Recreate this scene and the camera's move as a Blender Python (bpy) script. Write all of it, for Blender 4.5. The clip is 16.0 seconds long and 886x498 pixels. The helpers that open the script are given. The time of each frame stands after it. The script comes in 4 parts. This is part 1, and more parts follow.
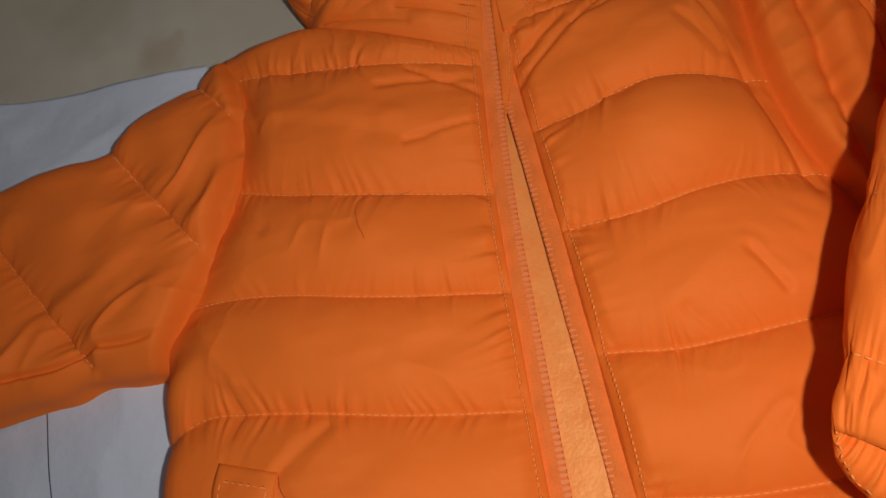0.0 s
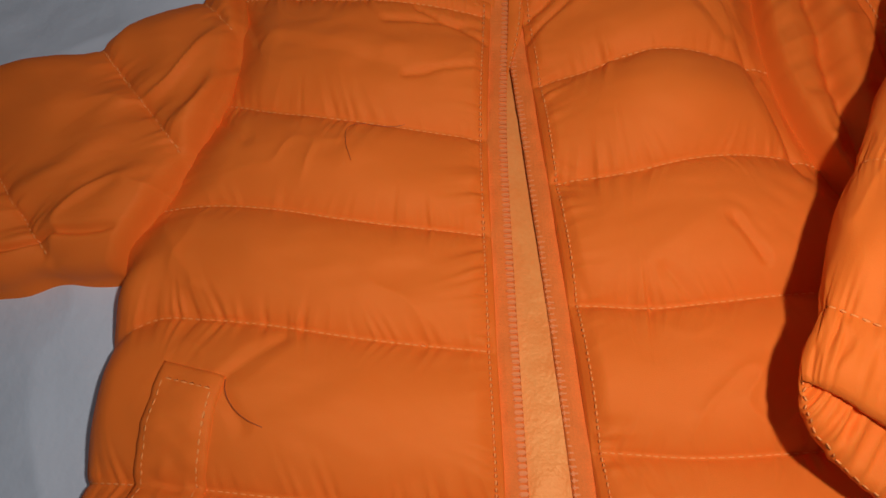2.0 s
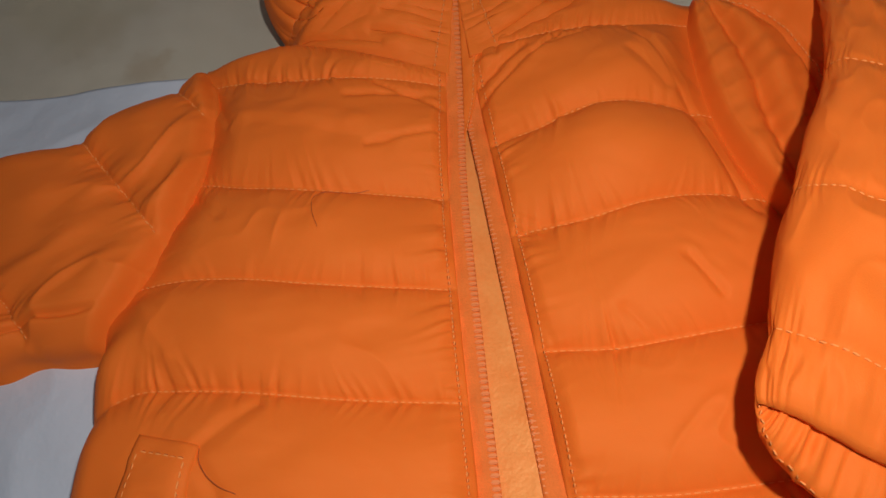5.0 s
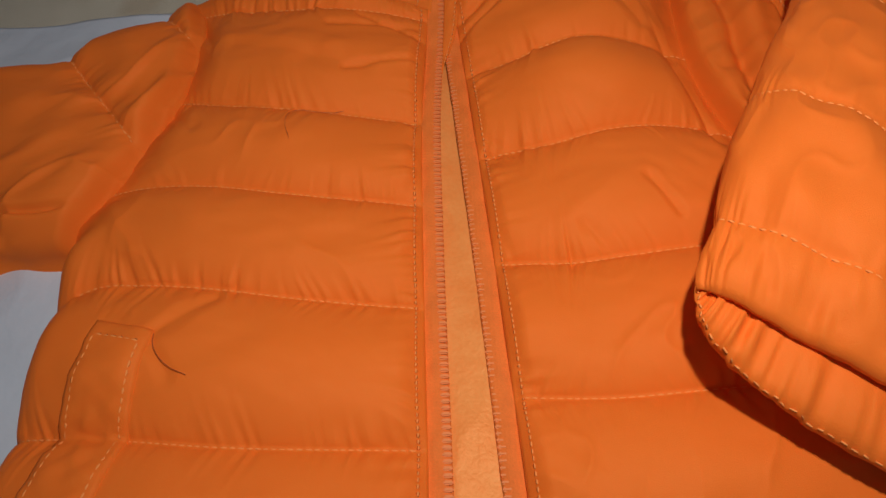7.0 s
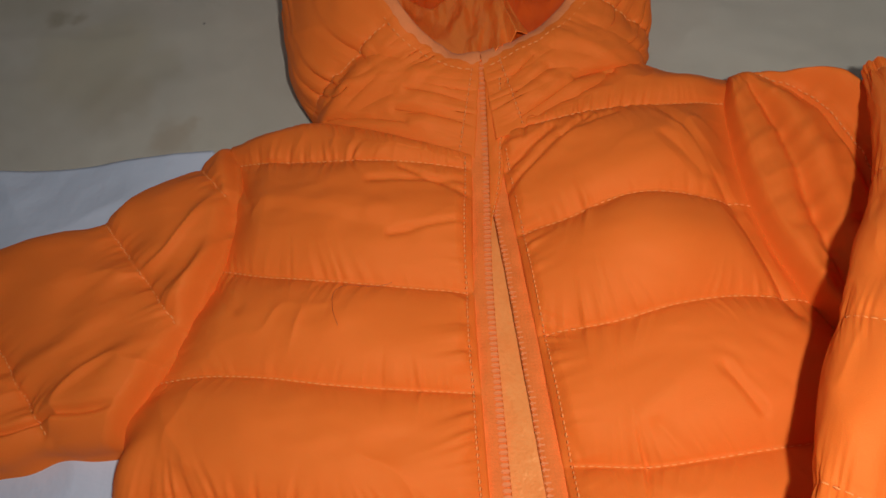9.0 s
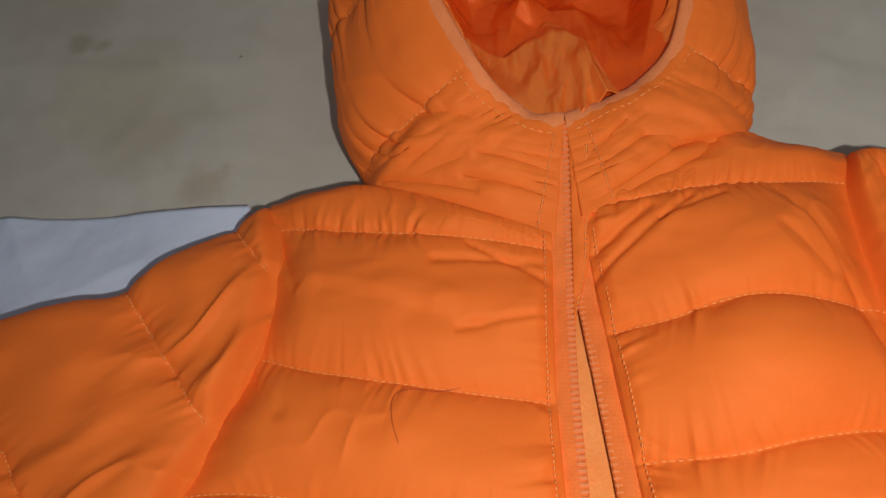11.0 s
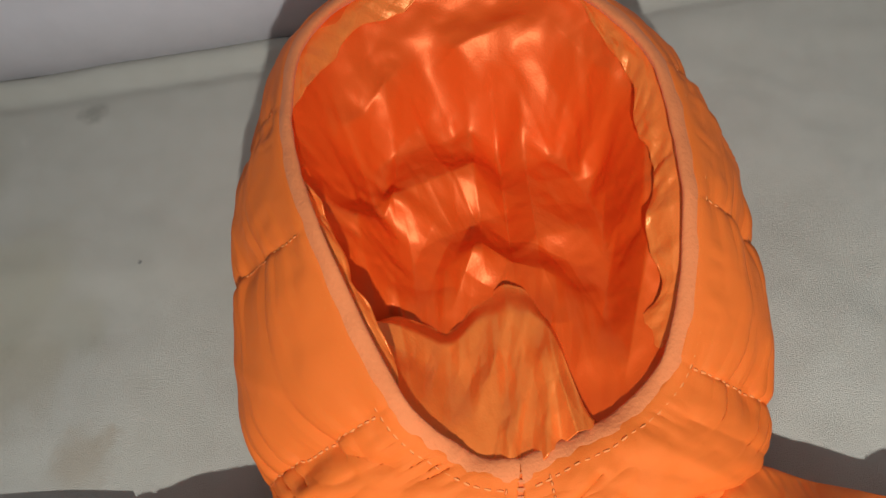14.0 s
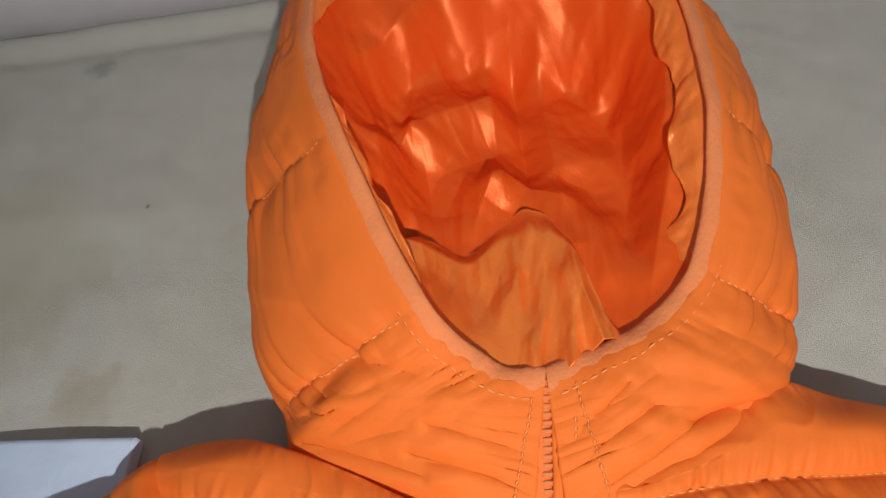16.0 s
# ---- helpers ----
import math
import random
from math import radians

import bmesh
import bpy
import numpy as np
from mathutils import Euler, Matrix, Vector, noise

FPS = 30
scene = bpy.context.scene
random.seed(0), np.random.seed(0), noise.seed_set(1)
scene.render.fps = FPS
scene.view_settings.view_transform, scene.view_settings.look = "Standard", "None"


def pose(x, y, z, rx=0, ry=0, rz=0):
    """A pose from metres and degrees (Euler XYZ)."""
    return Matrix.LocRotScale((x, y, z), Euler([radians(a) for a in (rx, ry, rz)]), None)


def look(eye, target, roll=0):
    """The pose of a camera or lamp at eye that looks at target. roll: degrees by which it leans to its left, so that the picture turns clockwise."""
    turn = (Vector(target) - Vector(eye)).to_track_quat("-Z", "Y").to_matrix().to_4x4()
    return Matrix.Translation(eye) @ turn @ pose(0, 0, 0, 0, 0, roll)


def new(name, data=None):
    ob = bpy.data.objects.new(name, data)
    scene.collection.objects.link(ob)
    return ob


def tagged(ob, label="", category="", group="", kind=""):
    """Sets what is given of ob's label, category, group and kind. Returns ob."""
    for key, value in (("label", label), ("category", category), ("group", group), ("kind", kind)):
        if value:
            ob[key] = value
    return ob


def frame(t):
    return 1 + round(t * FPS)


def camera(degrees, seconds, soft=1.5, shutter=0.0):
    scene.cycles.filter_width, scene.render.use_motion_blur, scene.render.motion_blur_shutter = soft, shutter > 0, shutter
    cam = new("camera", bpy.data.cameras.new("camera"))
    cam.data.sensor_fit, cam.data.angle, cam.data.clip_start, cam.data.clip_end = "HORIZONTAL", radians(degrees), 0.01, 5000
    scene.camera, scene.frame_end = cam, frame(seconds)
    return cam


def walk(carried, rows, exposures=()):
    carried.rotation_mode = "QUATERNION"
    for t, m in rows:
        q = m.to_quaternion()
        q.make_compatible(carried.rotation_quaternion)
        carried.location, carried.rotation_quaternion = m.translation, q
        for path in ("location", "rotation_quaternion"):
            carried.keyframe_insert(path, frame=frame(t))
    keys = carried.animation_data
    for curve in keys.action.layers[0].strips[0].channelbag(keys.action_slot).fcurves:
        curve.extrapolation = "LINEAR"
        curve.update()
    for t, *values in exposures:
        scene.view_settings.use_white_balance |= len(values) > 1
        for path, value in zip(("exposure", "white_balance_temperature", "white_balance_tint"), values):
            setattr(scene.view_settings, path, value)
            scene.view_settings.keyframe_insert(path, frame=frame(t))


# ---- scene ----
cam = camera(66.0, 16.0)
PATH = [
    (0, (0.002, -0.263, 0.328), (-0.195, 0.43, -1.537), -24.7),
    (0.5, (0.009, -0.262, 0.327), (-0.181, 0.45, -1.533), -26.2),
    (1, (0.002, -0.271, 0.326), (-0.165, 0.48, -1.52), -22.6),
    (1.5, (-0.014, -0.281, 0.331), (-0.18, 0.501, -1.502), -19.0),
    (2, (-0.008, -0.303, 0.307), (-0.106, 0.482, -1.53), -8.2),
    (2.5, (0.009, -0.31, 0.324), (-0.049, 0.583, -1.465), -5.7),
    (3, (0.02, -0.297, 0.319), (-0.028, 0.608, -1.465), -6.9),
    (5.5, (0.001, -0.332, 0.305), (-0.104, 0.675, -1.42), -11.3),
    (6, (-0.007, -0.369, 0.296), (-0.093, 0.658, -1.418), -6.1),
    (6.5, (0.003, -0.375, 0.287), (-0.098, 0.67, -1.415), -6.4),
    (7, (0.025, -0.359, 0.288), (-0.087, 0.672, -1.422), -8.5),
    (7.5, (0.041, -0.343, 0.29), (-0.132, 0.674, -1.423), -12.0),
    (8, (0.034, -0.302, 0.315), (-0.161, 0.685, -1.413), -14.6),
    (8.5, (0.026, -0.285, 0.322), (-0.158, 0.71, -1.402), -15.1),
    (11, (-0.015, -0.215, 0.301), (-0.219, 0.807, -1.406), -13.4),
    (11.5, (0.007, -0.209, 0.296), (-0.173, 0.827, -1.405), -15.4),
    (12, (0.011, -0.21, 0.297), (-0.161, 0.828, -1.405), -17.1),
    (12.5, (0.012, -0.204, 0.3), (-0.161, 0.838, -1.399), -17.3),
    (13, (0.0, -0.145, 0.306), (-0.25, 0.852, -1.41), -17.2),
    (13.5, (0.002, -0.054, 0.309), (-0.271, 0.877, -1.44), -15.3),
    (14, (0.015, -0.046, 0.302), (-0.191, 0.908, -1.444), -14.1),
    (14.5, (0.015, -0.048, 0.291), (-0.159, 0.925, -1.448), -12.5),
    (15, (0.0, -0.053, 0.294), (-0.152, 0.92, -1.447), -11.8),
    (15.5, (-0.002, -0.053, 0.282), (-0.182, 0.929, -1.451), -13.6),
    (16, (0.0, -0.082, 0.279), (-0.17, 0.944, -1.429), -11.3),
]
EXPOSURES = [(0,-0.04,6750,10),(3,-0.08,6750,10),(5.5,0.10,6800,10),(7,-0.05,6850,10),(8.5,0.10,6600,10),(11.0,0.46,6300,9),(12.5,0.50,6200,9),(13.5,1.15,5950,6),(16,1.05,5950,6)]
walk(cam, [(t, look(eye, target, roll)) for t, eye, target, roll in PATH], EXPOSURES)

# ---------------------------------------------------------------- light
world = bpy.data.worlds.new("room")
world.use_nodes = True
scene.world = world
world.node_tree.nodes["Background"].inputs[0].default_value = (0.92, 0.95, 1.0, 1)
world.node_tree.nodes["Background"].inputs[1].default_value = 0.09


def lamp(name, where, target, energy, radius, colour):
    """The phone's torch: one small wide beam with soft edges."""
    data = bpy.data.lights.new(name, "SPOT")
    data.energy, data.shadow_soft_size, data.color = energy, radius, colour
    data.spot_size, data.spot_blend = math.radians(162), 1.0
    ob = new(name, data)
    ob.matrix_world = look(where, target)
    return ob


lamp("torch_lamp", (0.055, -0.295, 0.370), (0.045, -0.07, 0.0), 3.9, 0.006, (1.0, 0.97, 0.92))


# ---------------------------------------------------------------- materials
def material(name, colour, rough, bump=(), mottle=0.0, mottle_scale=30.0, second=None, spec=0.5, sheen=0.0, coat=0.0, weave=0.0, stains=None, spec_tint=None, metal=0.0, matt=0.0, glow_through=0.0):
    """Principled cloth: two scales of colour variation, and bump layers of (scale, strength, distance)."""
    m = bpy.data.materials.new(name)
    m.use_nodes = True
    nt = m.node_tree
    n, l = nt.nodes, nt.links
    b = n["Principled BSDF"]
    b.inputs["Roughness"].default_value = rough
    b.inputs["Specular IOR Level"].default_value = spec
    b.inputs["Sheen Weight"].default_value = sheen
    b.inputs["Coat Weight"].default_value = coat
    b.inputs["Metallic"].default_value = metal
    b.inputs["Diffuse Roughness"].default_value = matt
    if glow_through:
        b.inputs["Subsurface Weight"].default_value = glow_through
        b.inputs["Subsurface Radius"].default_value = (1.0, 0.22, 0.06)
        b.inputs["Subsurface Scale"].default_value = 0.008
    if spec_tint:
        b.inputs["Specular Tint"].default_value = (*spec_tint, 1)
    co = n.new("ShaderNodeTexCoord")
    base = n.new("ShaderNodeRGB")
    base.outputs[0].default_value = (*colour, 1)
    out = base.outputs[0]
    if mottle:
        other = second or tuple(c * 0.7 for c in colour)
        for scale, amount in ((mottle_scale, mottle), (mottle_scale * 9, mottle * 0.6)):
            t = n.new("ShaderNodeTexNoise")
            t.inputs["Scale"].default_value = scale
            t.inputs["Detail"].default_value = 4
            l.new(co.outputs["Object"], t.inputs["Vector"])
            r = n.new("ShaderNodeMapRange")
            r.inputs["From Min"].default_value, r.inputs["From Max"].default_value = 0.42, 0.68
            r.inputs["To Max"].default_value = amount
            l.new(t.outputs["Fac"], r.inputs["Value"])
            x = n.new("ShaderNodeMix")
            x.data_type = "RGBA"
            l.new(r.outputs[0], x.inputs["Factor"])
            l.new(out, x.inputs["A"])
            x.inputs["B"].default_value = (*other, 1)
            out = x.outputs["Result"]
    for centre, radius, tint, amount in stains or ():
        d = n.new("ShaderNodeVectorMath")
        d.operation = "DISTANCE"
        l.new(co.outputs["Object"], d.inputs[0])
        d.inputs[1].default_value = centre
        t = n.new("ShaderNodeTexNoise")
        t.inputs["Scale"].default_value = 0.9 / radius
        t.inputs["Detail"].default_value = 5
        l.new(co.outputs["Object"], t.inputs["Vector"])
        w = n.new("ShaderNodeMath")
        w.operation = "MULTIPLY_ADD"
        l.new(t.outputs["Fac"], w.inputs[0])
        w.inputs[1].default_value = radius * 1.6
        l.new(d.outputs["Value"], w.inputs[2])
        r = n.new("ShaderNodeMapRange")
        r.interpolation_type = "SMOOTHSTEP"
        r.inputs["From Min"].default_value, r.inputs["From Max"].default_value = radius * 2.0, radius * 1.2
        r.inputs["To Max"].default_value = amount
        l.new(w.outputs[0], r.inputs["Value"])
        x = n.new("ShaderNodeMix")
        x.data_type = "RGBA"
        l.new(r.outputs[0], x.inputs["Factor"])
        l.new(out, x.inputs["A"])
        x.inputs["B"].default_value = (*tint, 1)
        out = x.outputs["Result"]
    l.new(out, b.inputs["Base Color"])
    normal = None
    for scale, strength, distance in bump:
        t = n.new("ShaderNodeTexNoise")
        t.inputs["Scale"].default_value = abs(scale)
        t.inputs["Detail"].default_value = 5 if scale > 0 else 2
        if scale < 0:
            # crease lines instead of lumps
            t.noise_type = "RIDGED_MULTIFRACTAL"
            t.inputs["Distortion"].default_value = 0.4
        l.new(co.outputs["Object"], t.inputs["Vector"])
        bp = n.new("ShaderNodeBump")
        bp.inputs["Strength"].default_value, bp.inputs["Distance"].default_value = strength, distance
        l.new(t.outputs["Fac"], bp.inputs["Height"])
        if normal:
            l.new(normal, bp.inputs["Normal"])
        normal = bp.outputs[0]
    if weave:
        for axis in ("X", "Y"):
            t = n.new("ShaderNodeTexWave")
            t.bands_direction = axis
            t.inputs["Scale"].default_value = weave
            t.inputs["Distortion"].default_value = 0.6
            l.new(co.outputs["Object"], t.inputs["Vector"])
            bp = n.new("ShaderNodeBump")
            bp.inputs["Strength"].default_value, bp.inputs["Distance"].default_value = 0.12, 0.0004
            l.new(t.outputs["Fac"], bp.inputs["Height"])
            if normal:
                l.new(normal, bp.inputs["Normal"])
            normal = bp.outputs[0]
    if normal:
        l.new(normal, b.inputs["Normal"])
    return m


ORANGE = (0.81, 0.170, 0.024)
nylon = material("orange_nylon", ORANGE, 0.63, bump=((48, 0.05, 0.004), (-26, 0.08, 0.0020), (2600, 0.35, 0.0004)), mottle=0.16, mottle_scale=16, second=(0.76, 0.140, 0.013), spec=0.30, spec_tint=(1.0, 0.74, 0.46), metal=0.03, matt=0.1, glow_through=0.06)
satin = material("orange_satin", (0.82, 0.100, 0.008), 0.42, bump=((-30, 0.12, 0.002), (-90, 0.16, 0.001), (1100, 0.2, 0.0004)), mottle=0.2, mottle_scale=40, second=(0.82, 0.088, 0.007), spec=0.7, spec_tint=(1.0, 0.72, 0.38), metal=0.17)
lining_flat = material("pale_orange_satin", (0.86, 0.30, 0.085), 0.42, bump=((60, 0.3, 0.003), (-70, 0.3, 0.002), (700, 0.4, 0.0007)), mottle=0.3, mottle_scale=60, second=(0.80, 0.15, 0.015), spec=0.5, spec_tint=(1.0, 0.6, 0.3))
neck_mat = material("neck_satin", (0.90, 0.215, 0.034), 0.36, bump=((-60, 0.40, 0.002), (900, 0.3, 0.0005)), mottle=0.35, mottle_scale=50, second=(0.88, 0.145, 0.014), spec=0.8, spec_tint=(1.0, 0.80, 0.5), metal=0.18)
tape_mat = material("zip_tape_weave", (0.82, 0.185, 0.033), 0.75, bump=((1400, 0.5, 0.0006),), mottle=0.3, mottle_scale=120, spec=0.25, weave=180)
tooth_mat = material("zip_tooth_plastic", (0.80, 0.25, 0.085), 0.6, bump=((500, 0.1, 0.0004),), mottle=0.25, mottle_scale=200, spec=0.2)
binding_mat = material("felt_binding", (0.76, 0.230, 0.078), 0.88, bump=((700, 0.5, 0.0008), (90, 0.25, 0.002)), mottle=0.25, mottle_scale=60, second=(0.66, 0.17, 0.05), spec=0.15, sheen=0.08)
thread_mat = material("orange_thread", (0.88, 0.29, 0.075), 0.8, bump=((1500, 0.3, 0.0003),), mottle=0.15, mottle_scale=300, spec=0.35)
hair_mat = material("dark_thread", (0.40, 0.075, 0.02), 0.5, mottle=0.2, mottle_scale=200)
bed_mat = material("bed_flannel", (0.575, 0.54, 0.455), 0.92, bump=((26, 0.22, 0.006), (80, 0.12, 0.002), (2200, 0.9, 0.0009)), mottle=0.35, mottle_scale=7, second=(0.47, 0.43, 0.34), spec=0.12, sheen=0.25,
                   stains=(((-0.192, 0.020, 0), 0.016, (0.40, 0.30, 0.19), 0.45), ((-0.182, 0.030, 0), 0.008, (0.42, 0.33, 0.22), 0.5), ((-0.305, 0.152, 0), 0.012, (0.27, 0.21, 0.13), 0.7),
                           ((-0.288, 0.150, 0), 0.008, (0.30, 0.24, 0.15), 0.6), ((-0.238, 0.060, 0), 0.03, (0.43, 0.37, 0.26), 0.5), ((-0.241, 0.233, 0), 0.010, (0.25, 0.23, 0.18), 0.6),
                           ((-0.124, 0.059, 0), 0.0016, (0.10, 0.09, 0.08), 0.9), ((-0.199, 0.071, 0), 0.0016, (0.14, 0.12, 0.09), 0.9), ((-0.184, 0.123, 0), 0.0016, (0.10, 0.09, 0.08), 0.9),
                           ((-0.21, 0.085, 0), 0.02, (0.46, 0.42, 0.31), 0.5), ((-0.27, 0.10, 0), 0.06, (0.49, 0.44, 0.31), 0.6), ((-0.33, 0.19, 0), 0.05, (0.44, 0.40, 0.29), 0.5)))
bag_mat = material("white_mailing_bag", (0.56, 0.63, 0.76), 0.5, bump=((14, 0.5, 0.01), (90, 0.2, 0.002)), mottle=0.15, mottle_scale=16, second=(0.62, 0.67, 0.76), spec=0.35)
ink = material("black_print", (0.015, 0.02, 0.022), 0.5, mottle=0.2, mottle_scale=80, second=(0.03, 0.035, 0.035))
wall_mat = material("pale_wall_paint", (0.66, 0.62, 0.62), 0.8, bump=((60, 0.2, 0.002),), mottle=0.2, mottle_scale=6)


# ---------------------------------------------------------------- numeric helpers
def curve(points, x):
    """Smooth curve through (x, y) points, Catmull-Rom like, for arrays of x."""
    p = np.array(sorted(points), float)
    xs, ys = p[:, 0], p[:, 1]
    s = np.gradient(ys, xs)
    i = np.clip(np.searchsorted(xs, x) - 1, 0, len(xs) - 2)
    h = xs[i + 1] - xs[i]
    t = np.clip((x - xs[i]) / h, 0, 1)
    return (2 * t**3 - 3 * t**2 + 1) * ys[i] + (t**3 - 2 * t**2 + t) * h * s[i] + (3 * t**2 - 2 * t**3) * ys[i + 1] + (t**3 - t**2) * h * s[i + 1]


def spline(points, t):
    """A point path by t in 0..1 (array) through 2D or 3D points, evenly by length."""
    p = np.array(points, float)
    d = np.r_[0, np.cumsum(np.linalg.norm(np.diff(p, axis=0), axis=1))]
    d /= d[-1]
    return np.stack([curve(list(zip(d, p[:, k])), t) for k in range(p.shape[1])], axis=-1)


def vn(x, y=0.0, seed=0):
    """Smooth value noise from -1 to 1."""
    rng = np.random.RandomState(seed)
    table = rng.rand(64, 64) * 2 - 1
    x, y = np.broadcast_arrays(np.asarray(x, float), np.asarray(y, float))
    i, j = np.floor(x).astype(int), np.floor(y).astype(int)
    f, g = x - i, y - j
    f, g = f * f * (3 - 2 * f), g * g * (3 - 2 * g)
    a, b = table[i % 64, j % 64], table[(i + 1) % 64, j % 64]
    c, d = table[i % 64, (j + 1) % 64], table[(i + 1) % 64, (j + 1) % 64]
    return (a * (1 - f) + b * f) * (1 - g) + (c * (1 - f) + d * f) * g


def ridge(x, y, seed):
    """Sharp-crested folds from 0 to 1."""
    return (1 - np.abs(vn(x, y, seed))) ** 3


def folds(x, y, lines):
    """Tent-shaped creases along lines of (x0, y0, x1, y1, height, width)."""
    z = np.zeros(np.broadcast(x, y).shape)
    for x0, y0, x1, y1, high, wide in lines:
        dx, dy = x1 - x0, y1 - y0
        t = ((x - x0) * dx + (y - y0) * dy) / (dx * dx + dy * dy)
        d = np.hypot(x - x0 - np.clip(t, 0, 1) * dx, y - y0 - np.clip(t, 0, 1) * dy)
        d = d * (1 + 0.35 * vn(x * 90, y * 90, 77))
        z = z + high * np.clip(1 - d / wide, 0, 1) ** 1.4
    return z


def pleats(x, y, lines):
    """Straight-sided creases that fade towards both ends, as in stiff satin: lines as for folds."""
    z = np.zeros(np.broadcast(x, y).shape)
    for x0, y0, x1, y1, high, wide in lines:
        dx, dy = x1 - x0, y1 - y0
        t = ((x - x0) * dx + (y - y0) * dy) / (dx * dx + dy * dy)
        q = np.clip(t, -0.25, 1.25)
        d = np.hypot(x - x0 - q * dx, y - y0 - q * dy)
        fade = 1 - step(np.abs(q - 0.5), 0.35, 0.75)
        z = z + high * fade * np.clip(1 - d / wide, 0, 1)
    return z


def crumple(x, y, seed):
    """Straight-edged creases, as in thin stiff satin: folded planes in several directions."""
    rng = np.random.RandomState(seed)
    z = 0
    for k in range(5):
        a = rng.rand() * math.pi
        q = x * math.cos(a) + y * math.sin(a) + 0.25 * vn(x * 0.8 + k, y * 0.8, seed + k)
        z = z + np.abs((q * rng.uniform(0.7, 1.3) + rng.rand()) % 1.0 - 0.5) * (0.6 + 0.4 * vn(x * 0.5 + 3 * k, y * 0.5, seed + 20 + k))
    return z / 2.5


def bell(x, c, w):
    return np.exp(-((x - c) / w) ** 2)


def step(x, a, b):
    t = np.clip((x - a) / (b - a), 0, 1)
    return t * t * (3 - 2 * t)


def grid_mesh(name, P, wrap=False, skirt=None):
    """A mesh from an array of points (rows, columns, 3). wrap: the columns close. skirt: the border is carried down to that height and closed below."""
    r, c = P.shape[:2]
    verts = P.reshape(-1, 3)
    a = np.arange(r * c).reshape(r, c)
    if wrap:
        a = np.concatenate([a, a[:, :1]], axis=1)
    quads = np.stack([a[:-1, :-1], a[:-1, 1:], a[1:, 1:], a[1:, :-1]], axis=-1).reshape(-1, 4)
    faces = quads.tolist()
    if skirt is not None:
        ring = np.r_[a[0, :], a[1:, -1], a[-1, -2::-1], a[-2:0:-1, 0]]
        low = verts[ring].copy()
        low[:, 2] = np.minimum(skirt, low[:, 2] - 0.001)
        base = len(verts)
        verts = np.r_[verts, low]
        m = len(ring)
        faces += [[int(ring[(k + 1) % m]), int(ring[k]), base + k, base + (k + 1) % m] for k in range(m)]
        faces.append([base + k for k in range(m)])
    mesh = bpy.data.meshes.new(name)
    mesh.from_pydata(verts.tolist(), [], faces)
    mesh.polygons.foreach_set("use_smooth", [True] * len(mesh.polygons))
    mesh.update()
    return mesh


def attach(name, mesh, mat, parent=None, label=""):
    ob = new(name, mesh)
    mesh.materials.clear()
    mesh.materials.append(mat)
    if parent is not None:
        ob.parent = parent
    return tagged(ob, label)


def sweep(path, section, frames=None):
    """Rings of a closed section (n, 2) along a path (m, 3); frames gives the side and up vectors."""
    path = np.array(path, float)
    tangent = np.gradient(path, axis=0)
    tangent /= np.linalg.norm(tangent, axis=1)[:, None]
    if frames is None:
        side = np.cross(tangent, (0, 0, 1.0))
        side /= np.linalg.norm(side, axis=1)[:, None] + 1e-9
        up = np.cross(side, tangent)
    else:
        side, up = frames
    s = np.array(section)
    return path[:, None, :] + s[None, :, :1] * side[:, None, :] + s[None, :, 1:] * up[:, None, :]


def stitches(name, path, parent, length=0.0022, gap=0.0011, width=0.0006, lift=0.0003, seed=0):
    """A row of thread dashes along a path (m, 3), as one mesh."""
    rng = random.Random(seed)
    path = np.array(path, float)
    d = np.r_[0, np.cumsum(np.linalg.norm(np.diff(path, axis=0), axis=1))]
    verts, faces = [], []
    s = gap
    while s + length < d[-1]:
        e = s + length * rng.uniform(0.8, 1.1)
        a = np.array([np.interp(s, d, path[:, k]) for k in range(3)])
        b = np.array([np.interp(e, d, path[:, k]) for k in range(3)])
        t = (b - a) / (np.linalg.norm(b - a) + 1e-9)
        n = np.cross(t, (0, 0, 1.0))
        n /= np.linalg.norm(n) + 1e-9
        w = width * rng.uniform(0.8, 1.2)
        o = len(verts)
        for p, k, h in ((a, 0.6, 0.1), ((a + b) / 2, 1.0, 0.8), (b, 0.6, 0.1)):
            verts += [p + n * w * k + (0, 0, lift - 0.0003), p + (0, 0, lift + 0.0004 * h), p - n * w * k + (0, 0, lift - 0.0003)]
        for q in (0, 3):
            faces += [[o + q, o + q + 3, o + q + 4, o + q + 1], [o + q + 1, o + q + 4, o + q + 5, o + q + 2], [o + q + 2, o + q + 5, o + q + 3, o + q]]
        s = e + gap * rng.uniform(0.8, 1.3)
    mesh = bpy.data.meshes.new(name)
    mesh.from_pydata([tuple(v) for v in verts], [], faces)
    mesh.polygons.foreach_set("use_smooth", [True] * len(mesh.polygons))
    ob = attach(name, mesh, thread_mat, parent)
    ob["kind"] = "stuff"
    return ob


